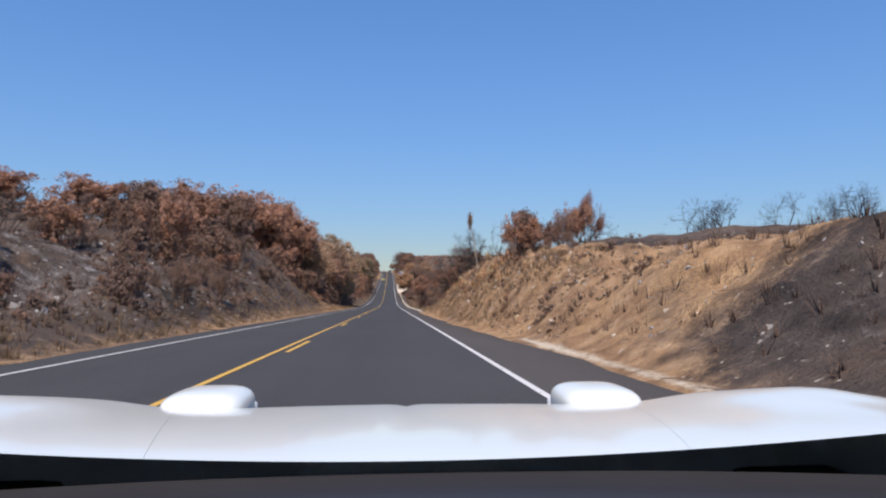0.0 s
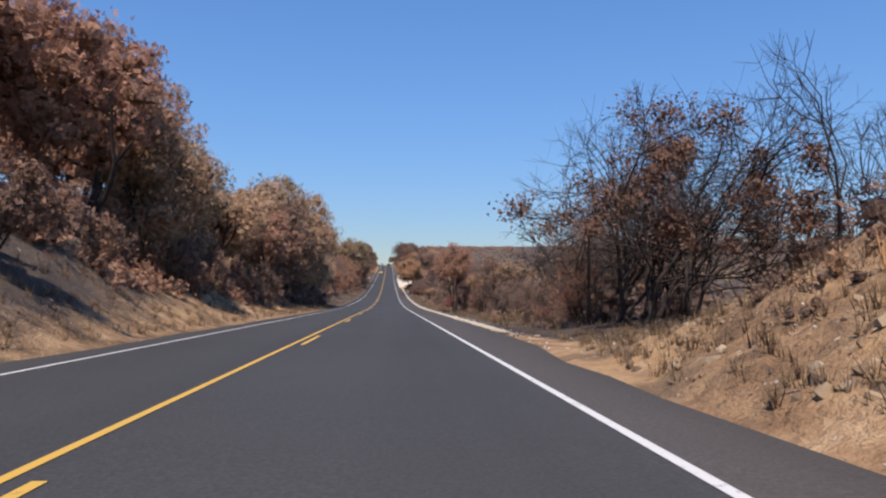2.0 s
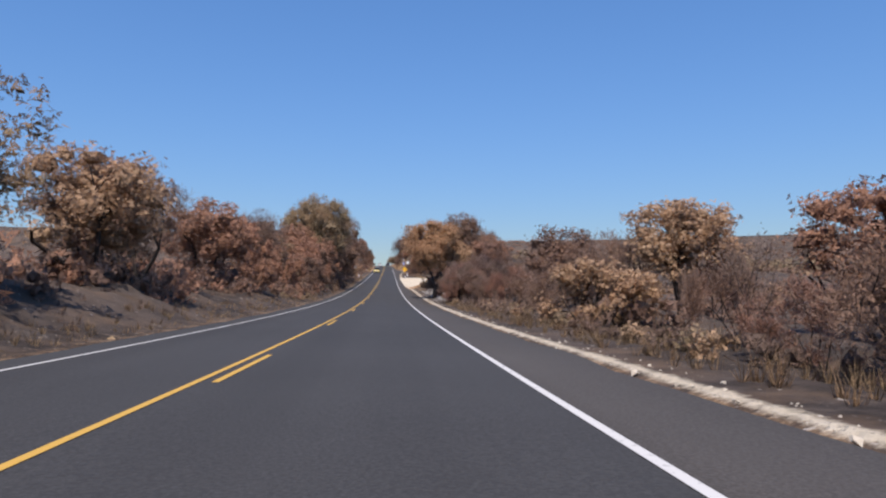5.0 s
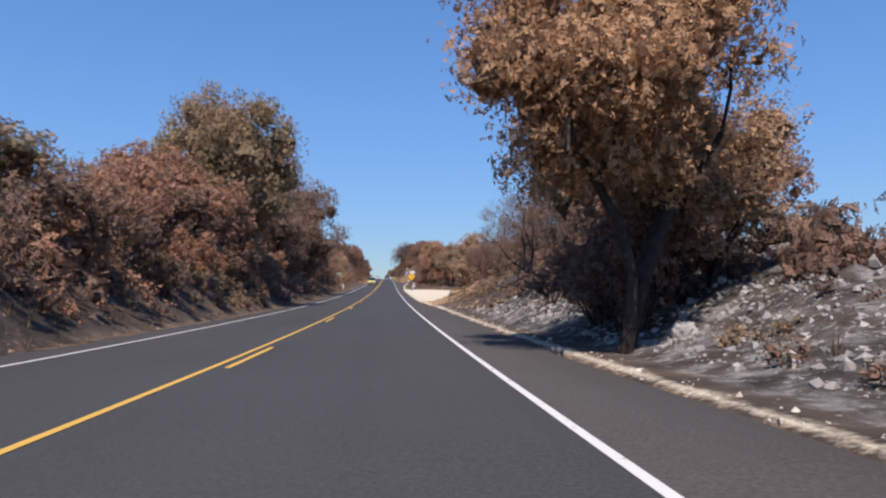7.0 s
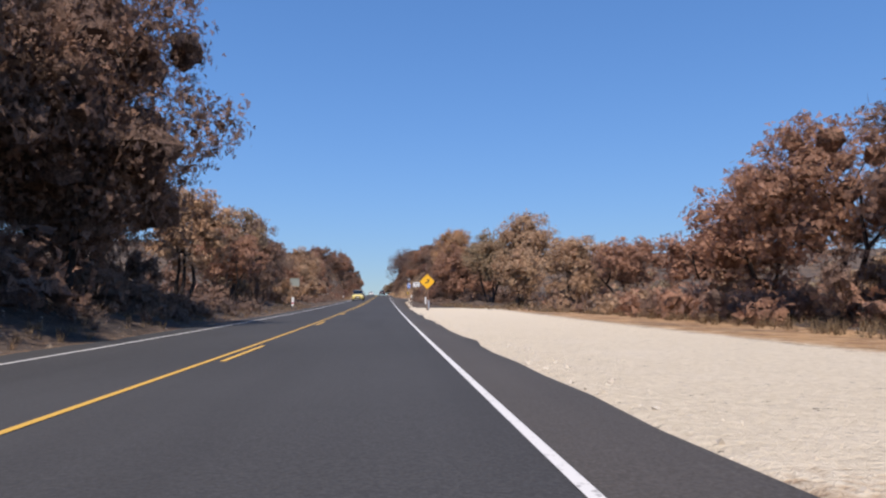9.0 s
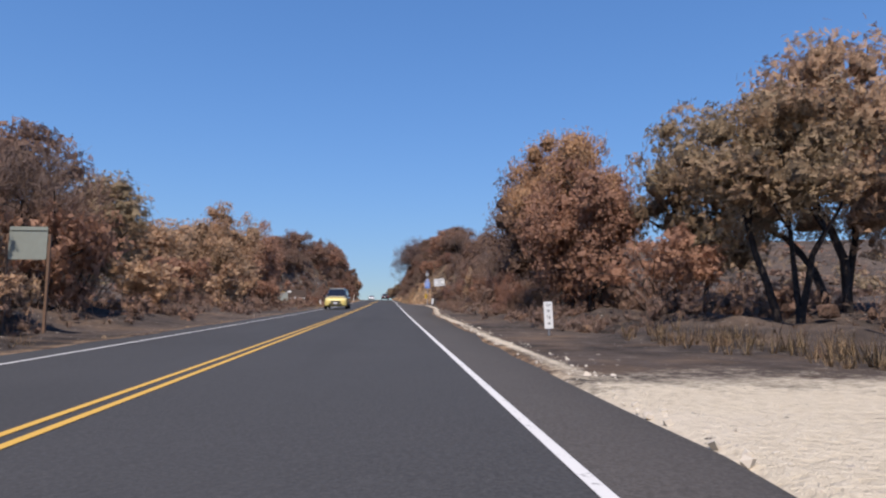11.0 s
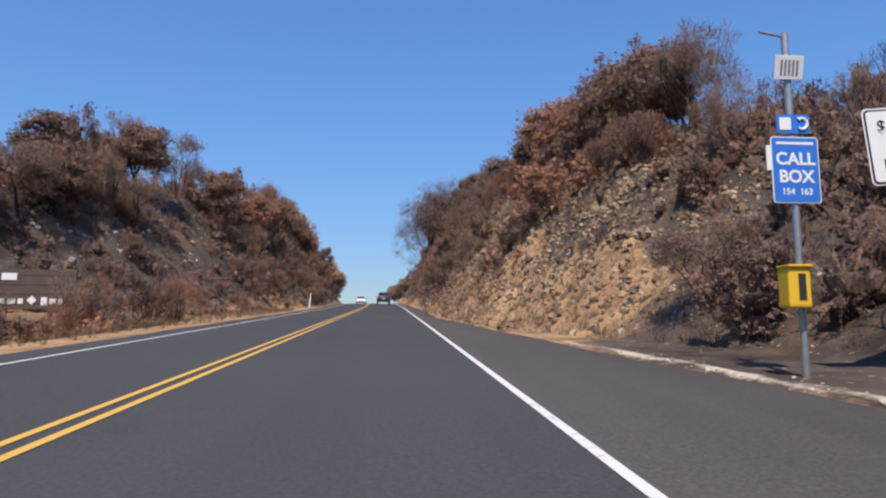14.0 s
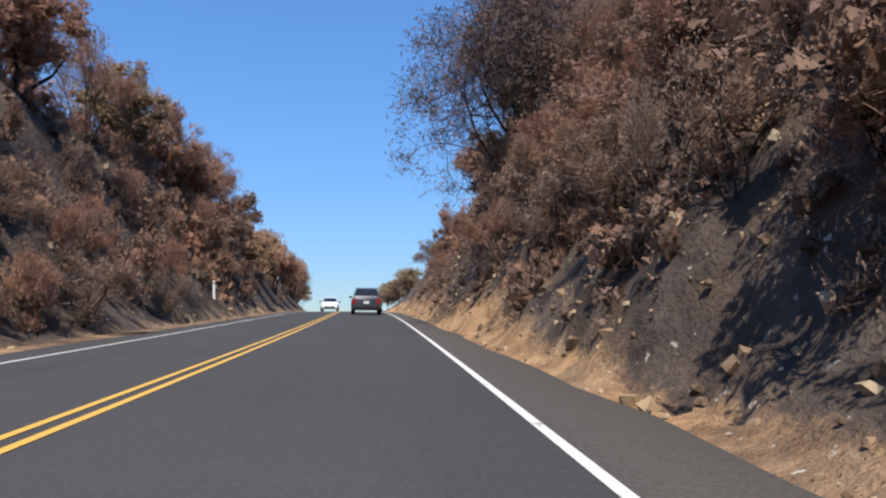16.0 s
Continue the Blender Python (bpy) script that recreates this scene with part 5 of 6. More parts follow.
for i, (n, s0, s1, x0, x1, mat, lo, hi) in enumerate((
        (50, 64, 100, -16, -10, LEAF_RUST, .8, 1.5), (60, 100, 142, -14, -9.6, LEAF_TWIG, .8, 1.6), (30, 100, 142, -13, -9.2, LEAF_RUST, .6, 1.2),
        (40, 30, 64, -26, -15, LEAF_TWIG, .7, 1.4), (150, 4, 64, -16, -8.0, LEAF_TWIG, .25, .7), (60, 4, 64, -16, -8.0, LEAF_DARK, .2, .5), (40, 274, 304, -10.6, -7.2, LEAF_TWIG, .4, .9), (24, 274, 304, -10.6, -7.2, LEAF_DARK, .3, .7), (20, 455, 530, -14, -8.6, LEAF_TAN, .5, 1.0), (45, 455, 530, -14, -9, LEAF_RUST, .7, 1.5), (60, 455, 530, -14, -8.6, LEAF_TWIG, .6, 1.4), (80, 424, 472, -17, -8.6, LEAF_TWIG, .4, 1.0), (80, 422, 472, -18, -8.8, LEAF_DARK, .4, 1.1), (30, 422, 472, -18, -9.5, LEAF_RUST, .4, .9), (30, 459, 472, 3.8, 5.8, LEAF_TWIG, .35, .8), (36, 464, 512, 3.9, 8, LEAF_DARK, .6, 1.2), (20, 208, 226, 9, 15, LEAF_DARK, .8, 1.5), (30, 40, 70, 8, 16, LEAF_DARK, .3, .6), (40, 70, 100, -12, -8.6, LEAF_RUST, .5, 1.1), (60, 226, 262, 7.5, 18, LEAF_TWIG, .7, 1.5), (24, 230, 262, 7, 18, LEAF_RUST, .6, 1.3), (16, 66, 84, 7, 14, LEAF_DARK, .8, 1.4))):
    brush("brush", n, s0, s1, x0, x1, mat, 60 + i, lo, hi, 110, .16, 1.1)
for i, (n, s0, s1, x0, x1, mat, lo, hi) in enumerate((
        (34, 422, 478, 4.5, 10, LEAF_TWIG, .25, .7), (26, 418, 470, 3.6, 8, LEAF_TAN, .2, .45), (30, 424, 480, 6, 11, LEAF_DARK, .3, .8), (60, 452, 512, 4, 9, LEAF_TWIG, .6, 1.3), (50, 458, 486, 3.9, 8, LEAF_DARK, .4, .9), (50, 402, 416, 8.4, 14, LEAF_TWIG, .5, 1.1), (60, 378, 402, 6.6, 10, LEAF_TWIG, .3, .8), (30, 378, 402, 6.6, 10, LEAF_DARK, .25, .6), (16, 402, 416, 8.4, 12, LEAF_DARK, .4, .8), (20, 418, 432, 8, 12, LEAF_DARK, .4, .8), (80, 334, 376, 4.9, 9, LEAF_TWIG, .25, .7), (40, 358, 380, 8.6, 14, LEAF_TWIG, 1.0, 2.0), (20, 358, 380, 8.6, 13, LEAF_DARK, .8, 1.6), (30, 334, 376, 5.8, 9, LEAF_DARK, .2, .5), (12, 334, 376, 5.6, 9, LEAF_TAN, .2, .4), (24, 240, 251, -11.5, -8.2, LEAF_DARK, 1.1, 1.9), (26, 228, 256, 4.8, 8, LEAF_OLIVE, .25, .6), (26, 228, 256, 4.8, 8, LEAF_DARK, .25, .6), (20, 98, 117, -16, -10, LEAF_DARK, 1.2, 2.0), (60, 16, 66, 3.6, 7, LEAF_TWIG, .15, .42), (50, 16, 66, 3.6, 7, LEAF_DARK, .12, .36), (40, 24, 66, 4.2, 7, LEAF_ORANGE, .15, .4), (24, 426, 446, 4, 9, LEAF_ORANGE, .2, .5), (44, 429, 447, 3.4, 5.4, LEAF_TWIG, .2, .5), (24, 429, 447, 3.4, 5.4, LEAF_OLIVE, .15, .4), (24, 430, 440, 5, 10, LEAF_DARK, .25, .6), (24, 242, 260, 5, 9, LEAF_RUST, .15, .4), (12, 202, 211, 4.8, 7.6, LEAF_DARK, .2, .45), (8, 202, 211, 4.8, 7.6, LEAF_OLIVE, .2, .4), (24, 242, 260, 5, 9, LEAF_DARK, .15, .45), (30, 262, 286, -13, -9.6, LEAF_DARK, 1.1, 2.0), (36, 194, 250, -9.6, -7.3, LEAF_RUST, .4, .9), (30, 194, 250, -9.6, -7.3, LEAF_DARK, .4, 1.0), (20, 194, 250, -9.2, -7.3, LEAF_OLIVE, .3, .8), (30, 446, 462, 3.9, 7, LEAF_TWIG, .4, 1.0), (16, 446, 462, 3.9, 7, LEAF_OLIVE, .3, .7), (16, 212, 222, 5.6, 9, LEAF_DARK, .7, 1.3), (60, 202, 246, 5, 12, LEAF_TWIG, .25, .7), (40, 268, 300, 15.5, 22, LEAF_RUST, .9, 1.9), (40, 268, 300, 15.5, 22, LEAF_DARK, .9, 1.8), (40, 300, 332, 13.5, 21, LEAF_TAN, .8, 1.6), (20, 296, 332, 14, 21, LEAF_TWIG, .8, 1.5), (60, 82, 205, 4.8, 7.2, LEAF_TWIG, .3, .8), (24, 82, 205, 4.8, 7.2, LEAF_TAN, .3, .6), (30, 82, 205, 4.8, 7.2, LEAF_OLIVE, .3, .6), (36, 450, 512, 4, 9, LEAF_TWIG, .5, 1.2), (14, 450, 512, 4, 9, LEAF_RUST, .5, 1.0), (30, 126, 143, -12.5, -8.9, LEAF_DARK, 1.2, 2.2),
        (40, 124, 145, -14, -8.6, LEAF_DARK, .7, 1.5), (50, 252, 290, -13, -8.6, LEAF_DARK, .7, 1.4), (22, 432, 440, 4.5, 9, LEAF_DARK, .2, .5), (12, 432, 440, 4.2, 8, LEAF_OLIVE, .2, .45), (26, 416, 432, 9, 14, LEAF_DARK, .5, 1.2), (36, 214, 250, -11, -8, LEAF_DARK, .5, 1.1), (24, 214, 250, -11, -8, LEAF_OLIVE, .5, 1.0), (50, 376, 412, 8.4, 14, LEAF_TWIG, .7, 1.4),
        (30, 372, 412, 8.2, 13, LEAF_DARK, .6, 1.2), (8, 372, 412, 8.4, 13, LEAF_RUST, .5, 1.0), (50, 412, 446, -27, -15, LEAF_TWIG, .5, 1.1), (40, 412, 446, -27, -15, LEAF_DARK, .5, 1.1))):
    brush("brush", n, s0, s1, x0, x1, mat, 80 + i, lo, hi, 110, .16, 1.1)


cut_blocks()


# ---------------------------------------------------------------- signs and posts
STEEL = plain("galvanised_steel", (.36, .37, .37), .45, .7, .2, 9)
SIGN_WHITE = plain("sign_white", (.74, .75, .73), .5, 0, .06, 4)
SIGN_BLUE = plain("sign_blue", (.03, .16, .55), .45, 0, .08, 4)
SIGN_BLACK = plain("sign_black", (.03, .03, .032), .5)
SIGN_YELLOW = plain("sign_yellow", (.78, .42, .02), .5, 0, .08, 4)
BOX_YELLOW = plain("box_yellow", (.70, .44, .03), .5, 0, .1, 4)
POST_WOOD = plain("weathered_post", (.17, .105, .07), .9, 0, .35, 8)
BOARD_BROWN = plain("brown_board", (.095, .068, .055), .8, 0, .3, 3)
SIGN_BACK = plain("sign_back", (.30, .33, .29), .55, .3, .12, 5)
RED = plain("red_band", (.45, .03, .03), .5)


def block(name, size, at, mat, parent, label="", bevel=.0, turn=(0, 0, 0)):
    """A box with eased edges as one part."""
    bm = bmesh.new()
    bmesh.ops.create_cube(bm, size=1)
    bmesh.ops.scale(bm, vec=size, verts=bm.verts)
    if bevel:
        bmesh.ops.bevel(bm, geom=list(bm.edges), offset=bevel, segments=2, affect="EDGES", profile=.6)
    me = bpy.data.meshes.new(name)
    bm.to_mesh(me)
    bm.free()
    me.materials.append(mat)
    ob = part(name, me, parent, label)
    ob.matrix_basis = pose(*at, *turn)
    return ob


def rod(name, radius, a, b, mat, parent, label="", sides=14):
    v, f = tubes([(*a, *b, radius, radius)], sides)
    me = bpy.data.meshes.new(name)
    me.from_pydata(v.tolist(), [], f.tolist() + [list(range(sides))[::-1], list(range(sides, 2 * sides))])
    me.materials.append(mat)
    return part(name, me, parent, label)


def plate(name, w, h, at, mat, parent, label="", round_by=.04, thick=.006, spin=0):
    """A flat sign plate with round corners, facing -y."""
    pts = []
    for cx, cz, a0 in ((w / 2 - round_by, h / 2 - round_by, 0), (-w / 2 + round_by, h / 2 - round_by, 90), (-w / 2 + round_by, -h / 2 + round_by, 180), (w / 2 - round_by, -h / 2 + round_by, 270)):
        for k in range(5):
            a = radians(a0 + 22.5 * k)
            pts.append((cx + round_by * math.cos(a), cz + round_by * math.sin(a)))
    n = len(pts)
    v = [(x, -thick / 2, z) for x, z in pts] + [(x, thick / 2, z) for x, z in pts]
    f = [list(range(n)), list(range(2 * n - 1, n - 1, -1))] + [(i, n + i, n + (i + 1) % n, (i + 1) % n) for i in range(n)]
    me = bpy.data.meshes.new(name)
    me.from_pydata(v, [], f)
    me.materials.append(mat)
    ob = part(name, me, parent, label)
    ob.matrix_basis = pose(*at, 0, spin, 0)
    return ob


def words(text, size, at, mat, parent, name="lettering", bold=.0, wide=1.0):
    """Raised lettering that faces -y, centred."""
    cu = bpy.data.curves.new(name, "FONT")
    cu.body, cu.size, cu.align_x, cu.align_y, cu.extrude, cu.offset = text, size, "CENTER", "CENTER", .002, bold
    tmp = bpy.data.objects.new(name, cu)
    me = bpy.data.meshes.new_from_object(tmp)
    bpy.data.objects.remove(tmp)
    me.materials.clear()
    me.materials.append(mat)
    ob = part(name, me, parent)
    ob.matrix_basis = pose(*at, 90, 0, 0) @ Matrix.Diagonal((wide, 1, 1, 1))
    return ob


def thing_at(name, s, x, label, category, group="", lean=0, yaw=0, z=None):
    ob = tagged(new(name), label, category, group)
    p = ground(s, x)
    ob.matrix_basis = pose(p.x, p.y, p.z if z is None else float(road_z(s)) + z, 0, lean, yaw)
    return ob


def call_box(s, x):
    t = thing_at("emergency_call_box", s, x, "blue emergency call box sign with yellow phone box on steel pole", "call box", z=.07)
    rod("pole", .048, (0, 0, -.3), (0, 0, 4.55), STEEL, t)
    sign = plate("sign", .66, .90, (0, -.06, 2.62), SIGN_WHITE, t, "blue sign with white border and letters")
    plate("sign_face", .63, .87, (0, -.006, 0), SIGN_BLUE, sign, "blue face", .03)
    words("CALL", .23, (0, -.012, .14), SIGN_WHITE, sign, bold=.006)
    words("BOX", .23, (0, -.012, -.10), SIGN_WHITE, sign, bold=.006)
    words("154  163", .12, (0, -.012, -.30), SIGN_WHITE, sign, bold=.002)
    block("text_bar", (.52, .004, .035), (0, -.012, .36), SIGN_WHITE, sign)
    top = plate("symbol_sign", .46, .26, (0, -.06, 3.25), SIGN_BLUE, t, "small blue phone symbol sign", .03)
    block("symbol", (.16, .006, .17), (-.11, -.008, 0), SIGN_WHITE, top, bevel=.002)
    ring = [(.12 + .075 * math.cos(a), -.008, .075 * math.sin(a)) for a in [radians(-130 + 26 * k) for k in range(11)]]
    me = mesh_of("symbol", *tubes([(*p, *q, .022, .022) for p, q in zip(ring, ring[1:])], 8), SIGN_WHITE)
    part("symbol", me, top)
    panel = block("solar_panel", (.40, .03, .32), (-.03, -.10, 4.02), SIGN_WHITE, t, "white-framed solar panel", .006, (14, 0, 0))
    for k in range(5):
        block("cell", (.03, .006, .20), (-.11 + .055 * k, -.018, 0), STEEL, panel)
    rod("antenna_arm", .018, (0, 0, 4.5), (-.36, 0, 4.56), STEEL, t)
    box = block("phone_box", (.30, .26, .52), (-.16, -.12, 1.05), BOX_YELLOW, t, "yellow phone box", .03)
    block("door_strip", (.10, .008, .34), (.03, -.132, 0), SIGN_BLACK, box)
    block("hood", (.32, .30, .03), (0, -.02, .27), BOX_YELLOW, box, "", .01)
    block("bracket", (.05, .16, .06), (-.02, -.06, 1.05), STEEL, t)
    block("side_tab", (.06, .02, .34), (-.36, -.05, 2.78), SIGN_WHITE, t, "white side plate", .004)


call_box(407.7, 5.52)


def fine_sign(s, x):
    t = thing_at("littering_fine_sign", s, x, "white littering fine sign with black letters on wooden post", "road sign", lean=-5)
    rod("post", .055, (.05, .03, -.3), (.05, .03, 2.9), POST_WOOD, t, "brown wooden post", 10)
    sign = plate("sign", 1.46, 1.04, (0, -.04, 3.08), SIGN_WHITE, t, "white sign with black border", .07)
    plate("border", 1.42, 1.0, (0, -.006, 0), SIGN_BLACK, sign, "", .06)
    plate("sign_face", 1.37, .95, (0, -.012, 0), SIGN_WHITE, sign, "", .05)
    words("$1000 FINE", .235, (0, -.018, .26), SIGN_BLACK, sign, bold=.003, wide=.98)
    words("FOR", .235, (0, -.018, 0), SIGN_BLACK, sign, bold=.003, wide=.95)
    words("LITTERING", .235, (0, -.018, -.27), SIGN_BLACK, sign, bold=.003, wide=.95)


fine_sign(407.5, 7.40)


def paddle(s, x, lean, bars, label, base=.25, tall=.66, wide=.24):
    t = thing_at("marker_post", s, x, label, "marker post", "white roadside marker posts", lean)
    rod("post", .03, (0, .02, -.3), (0, .02, base + tall * .6), STEEL, t, "grey metal post", 8)
    face = plate("panel", wide, tall, (0, -.02, base + tall / 2), SIGN_WHITE, t, "white reflective panel", .02)
    for z, w, h in bars:
        block("text_bar", (w, .005, h), (0, -.006, z), SIGN_BLACK, face)
    return t, face


paddle(401, 5.75, 6, ((.18, .10, .05), (-.18, .06, .03)), "white postmile marker on a leaning metal post")
_, face = paddle(333, 4.9, -2, (), "tall white postmile marker with black figures beside the verge", .2, .76, .25)
for text, size, z in (("154", .10, .28), ("SB", .09, .12), ("16", .13, -.06), ("00", .09, -.24)):
    words(text, size, (0, -.008, z), SIGN_BLACK, face)
paddle(313, 3.9, 0, (), "plain white marker post beside the gravel turnout", .1, .7, .2)
t, face = paddle(318, -7.6, 0, (), "white marker post with red band on the verge", .15, .75, .2)
block("red_band", (.2, .005, .12), (0, -.006, -.12), RED, face)
t, face = paddle(402.4, -8.25, -6, (), "black and white striped object marker beside the sign", .05, .64, .17)
for k in range(3):
    block("stripe", (.2, .005, .03), (0, -.006, -.25 + .25 * k), SIGN_BLACK, face, turn=(0, 40, 0))


def slim_post(s, x, height, lean, mat, label):
    t = thing_at("marker_post", s, x, label, "marker post", "white roadside marker posts", lean)
    block("post", (.11, .03, height), (0, 0, height / 2 - .1), mat, t, "", .008)
    block("reflector", (.08, .006, .1), (0, -.019, height - .25), STEEL, t)


slim_post(465, -7.3, 1.45, 5, SIGN_WHITE, "slim white marker post leaning at the foot of the cut")
slim_post(494, -8.2, 1.3, -3, SIGN_WHITE, "slim white marker post leaning at the foot of the cut")
slim_post(416.5, -17.2, 2.6, -5, SIGN_WHITE, "tall slim white post leaning in dry grass")


def arrow_sign(s, x):
    t = thing_at("warning_sign", s, x, "yellow diamond warning sign with black arrow on a post", "road sign")
    block("post", (.09, .09, 2.6), (0, .04, 1.1), POST_WOOD, t, "wooden post", .008)
    sign = plate("sign", .86, .86, (0, -.02, 2.3), SIGN_YELLOW, t, "yellow diamond plate", .05, spin=45)
    block("arrow_shaft", (.09, .005, .34), (.04, -.007, -.04), SIGN_BLACK, sign, turn=(0, 20, 0))
    block("arrow_head", (.22, .005, .09), (-.02, -.007, .15), SIGN_BLACK, sign, turn=(0, -25, 0))


arrow_sign(312, 3.75)


def turned_sign(s, x, w, h, z, label):
    t = thing_at("road_sign", s, x, label, "road sign", "signs seen from behind")
    back = plate("sign", w, h, (0, 0, z), SIGN_BACK, t, "unpainted sign back", .03)
    for k in (-1, 1):
        block("post", (.07, .07, z + h / 2), (k * (w / 2 + .05), .04, (z + h / 2) / 2 - .2), POST_WOOD, t, "wooden post", .006)
    block("rail", (w * .96, .02, .03), (0, -.014, h * .4), SIGN_BACK, back)


turned_sign(419, -15.5, 1.5, 1.22, 2.1, "grey-green sign back on two wooden posts in dry grass")
turned_sign(333, -9.4, 1.0, .9, 2.5, "grey sign back on two wooden posts among brush")


def camp_board(s, x):
    t = thing_at("entrance_board", s, x, "dark brown wooden entrance board with white lettering shapes on the hill", "entrance sign", z=.1, yaw=4)
    board = block("board", (9.4, .16, 1.7), (0, 0, 1.15), BOARD_BROWN, t, "dark brown planks", .02)
    for k in range(4):
        block("plank_joint", (9.3, .01, .02), (0, -.084, -.6 + .4 * k), SIGN_BLACK, board)
    for k in (-4.4, -1.5, 1.5, 4.4):
        block("post", (.22, .22, 2.3), (k, .16, .9), POST_WOOD, t, "thick wooden post", .02)
    # a yellow emblem of three petals and a bar
    emblem = block("emblem", (.22, .03, .9), (.9, -.10, .2), SIGN_YELLOW, board, "pale yellow emblem", .01)
    for k in (-1, 1):
        block("petal", (.22, .03, .55), (k * .24, 0, .02), SIGN_YELLOW, emblem, bevel=.01, turn=(0, k * 16, 0))
    block("band", (.62, .035, .09), (0, -.002, -.16), SIGN_YELLOW, emblem)
    block("small_plate", (.62, .03, .3), (2.0, -.10, .55), SIGN_WHITE, board, "small white plate", .01)
    for k, (cx, w, h) in enumerate(((1.35, .24, .34), (1.75, .3, .22), (2.15, .3, .22), (2.5, .2, .22), (3.45, .24, .34), (3.8, .26, .22), (4.15, .26, .22), (4.45, .18, .22))):
        block("letter_bar", (w, .02, h), (cx, -.09, -.5), SIGN_WHITE, board)
    block("heart", (.28, .02, .28), (2.95, -.09, -.46), SIGN_WHITE, board, "", .01, (0, 45, 0))
    block("low_wall", (7, .4, .35), (1.2, -.5, -.05), ROCK, t, "low stone edge", .05)


camp_board(430, -18.1)


# ---------------------------------------------------------------- yuccas on the bank
STRAW = plain("straw_leaf", (.60, .47, .29), .8, 0, .3, 9)
STALK = plain("dry_stalk", (.38, .32, .25), .85, 0, .5, 14)


def yucca(s, x, stalk, lean):
    rng = np.random.default_rng(int(s * 10))
    t = thing_at("yucca", s, x, "scorched yucca with spiky tan rosette" + (" and tall dry flower stalk" if stalk else ""), "yucca", "yuccas on the bank")
    pts, faces = [], []
    for k in range(70):
        a, e, ln = rng.uniform(0, 6.28), rng.uniform(.05, 1.2), rng.uniform(.35, .6)
        d = np.array([math.cos(a) * math.cos(e), math.sin(a) * math.cos(e), math.sin(e)])
        w = np.array([-math.sin(a), math.cos(a), 0]) * .022
        i = len(pts)
        pts += [tuple(-w), tuple(w), tuple(d * ln * .6 + w * .8), tuple(d * ln * .6 - w * .8), tuple(d * ln - np.array([0, 0, .05]))]
        faces += [(i, i + 1, i + 2, i + 3), (i + 3, i + 2, i + 4)]
    me = bpy.data.meshes.new("rosette")
    me.from_pydata(pts, [], faces)
    me.materials.append(STRAW)
    part("rosette", me, t, "spiky tan leaves")
    if stalk:
        v, f = tubes([(0, 0, 0, lean * .5, 0, stalk * .5, .028, .024), (lean * .5, 0, stalk * .5, lean, 0, stalk, .024, .016)], 7)
        part("stalk", mesh_of("stalk", v, f, STALK), t, "tall dry stalk")
        q = np.array([lean, 0, stalk]) + rng.normal(size=(420, 3)) * np.array([.06, .06, .22])
        part("flower_head", mesh_of("flower_head", *leaves(q, .05, rng), INNER[LEAF_TAN.name]), t, "dry brown flower head")


yucca(40, 5.0, 3.3, -.55)
yucca(38.6, 4.5, 0, 0)
yucca(40.8, 5.6, 0, 0)
yucca(35.4, 5.0, 0, 0)
for s, x in ((33, 4.7), (42.5, 5.3), (44, 4.6), (47.5, 5.5), (49, 4.5), (51, 5.1), (54, 5.6), (56.5, 5.0)):
    yucca(s, x, 0, 0)

# ---------------------------------------------------------------- vehicles
GLASS_DARK = Shade("tinted_glass", .06, 0, .6).colour((.012, .014, .018)).mat
RUBBER = plain("rubber", (.02, .02, .021), .85)
RIM = plain("alloy_rim", (.42, .43, .45), .3, .9)
LAMP_RED = Shade("red_lens", .2, 0, .5).colour((.30, .012, .012)).mat
LAMP_CLEAR = Shade("clear_lens", .12, 0, .6).colour((.62, .64, .66)).mat
TRIM = plain("black_trim", (.022, .022, .024), .6)
PLATE = plain("plate_white", (.7, .7, .7), .5)


def car_paint(name, c):
    m = Shade(name, .28, .0, .5)
    m.bsdf.inputs["Coat Weight"].default_value = .6
    m.bsdf.inputs["Coat Roughness"].default_value = .08
    n = m.noise(1.7, 4, .6, m.local())
    m.colour(m.mix(m.step(n, .4, .8), c, tuple(v * .98 for v in c)))
    return m.mat


def loft(name, rings, mat, parent, label="", bevel=.04):
    """A hull through half outlines: each ring is y and a list of (half width, z) from the bottom to the top."""
    bm = bmesh.new()
    rows = []
    for y, half in rings:
        pts = [(w, y, z) for w, z in half] + [(-w, y, z) for w, z in reversed(half)]
        rows.append([bm.verts.new(p) for p in pts])
    n = len(rows[0])
    for a, b in zip(rows, rows[1:]):
        for i in range(n):
            bm.faces.new((a[i], a[(i + 1) % n], b[(i + 1) % n], b[i]))
    bm.faces.new(rows[0][::-1])
    bm.faces.new(rows[-1])
    bmesh.ops.recalc_face_normals(bm, faces=bm.faces)
    if bevel:
        sharp = [e for e in bm.edges if len(e.link_faces) == 2 and e.calc_face_angle(0) > .35]
        bmesh.ops.bevel(bm, geom=sharp, offset=bevel, segments=2, affect="EDGES", profile=.6)
    me = bpy.data.meshes.new(name)
    bm.to_mesh(me)
    bm.free()
    me.materials.append(mat)
    me.polygons.foreach_set("use_smooth", np.ones(len(me.polygons), bool))
    return part(name, me, parent, label)


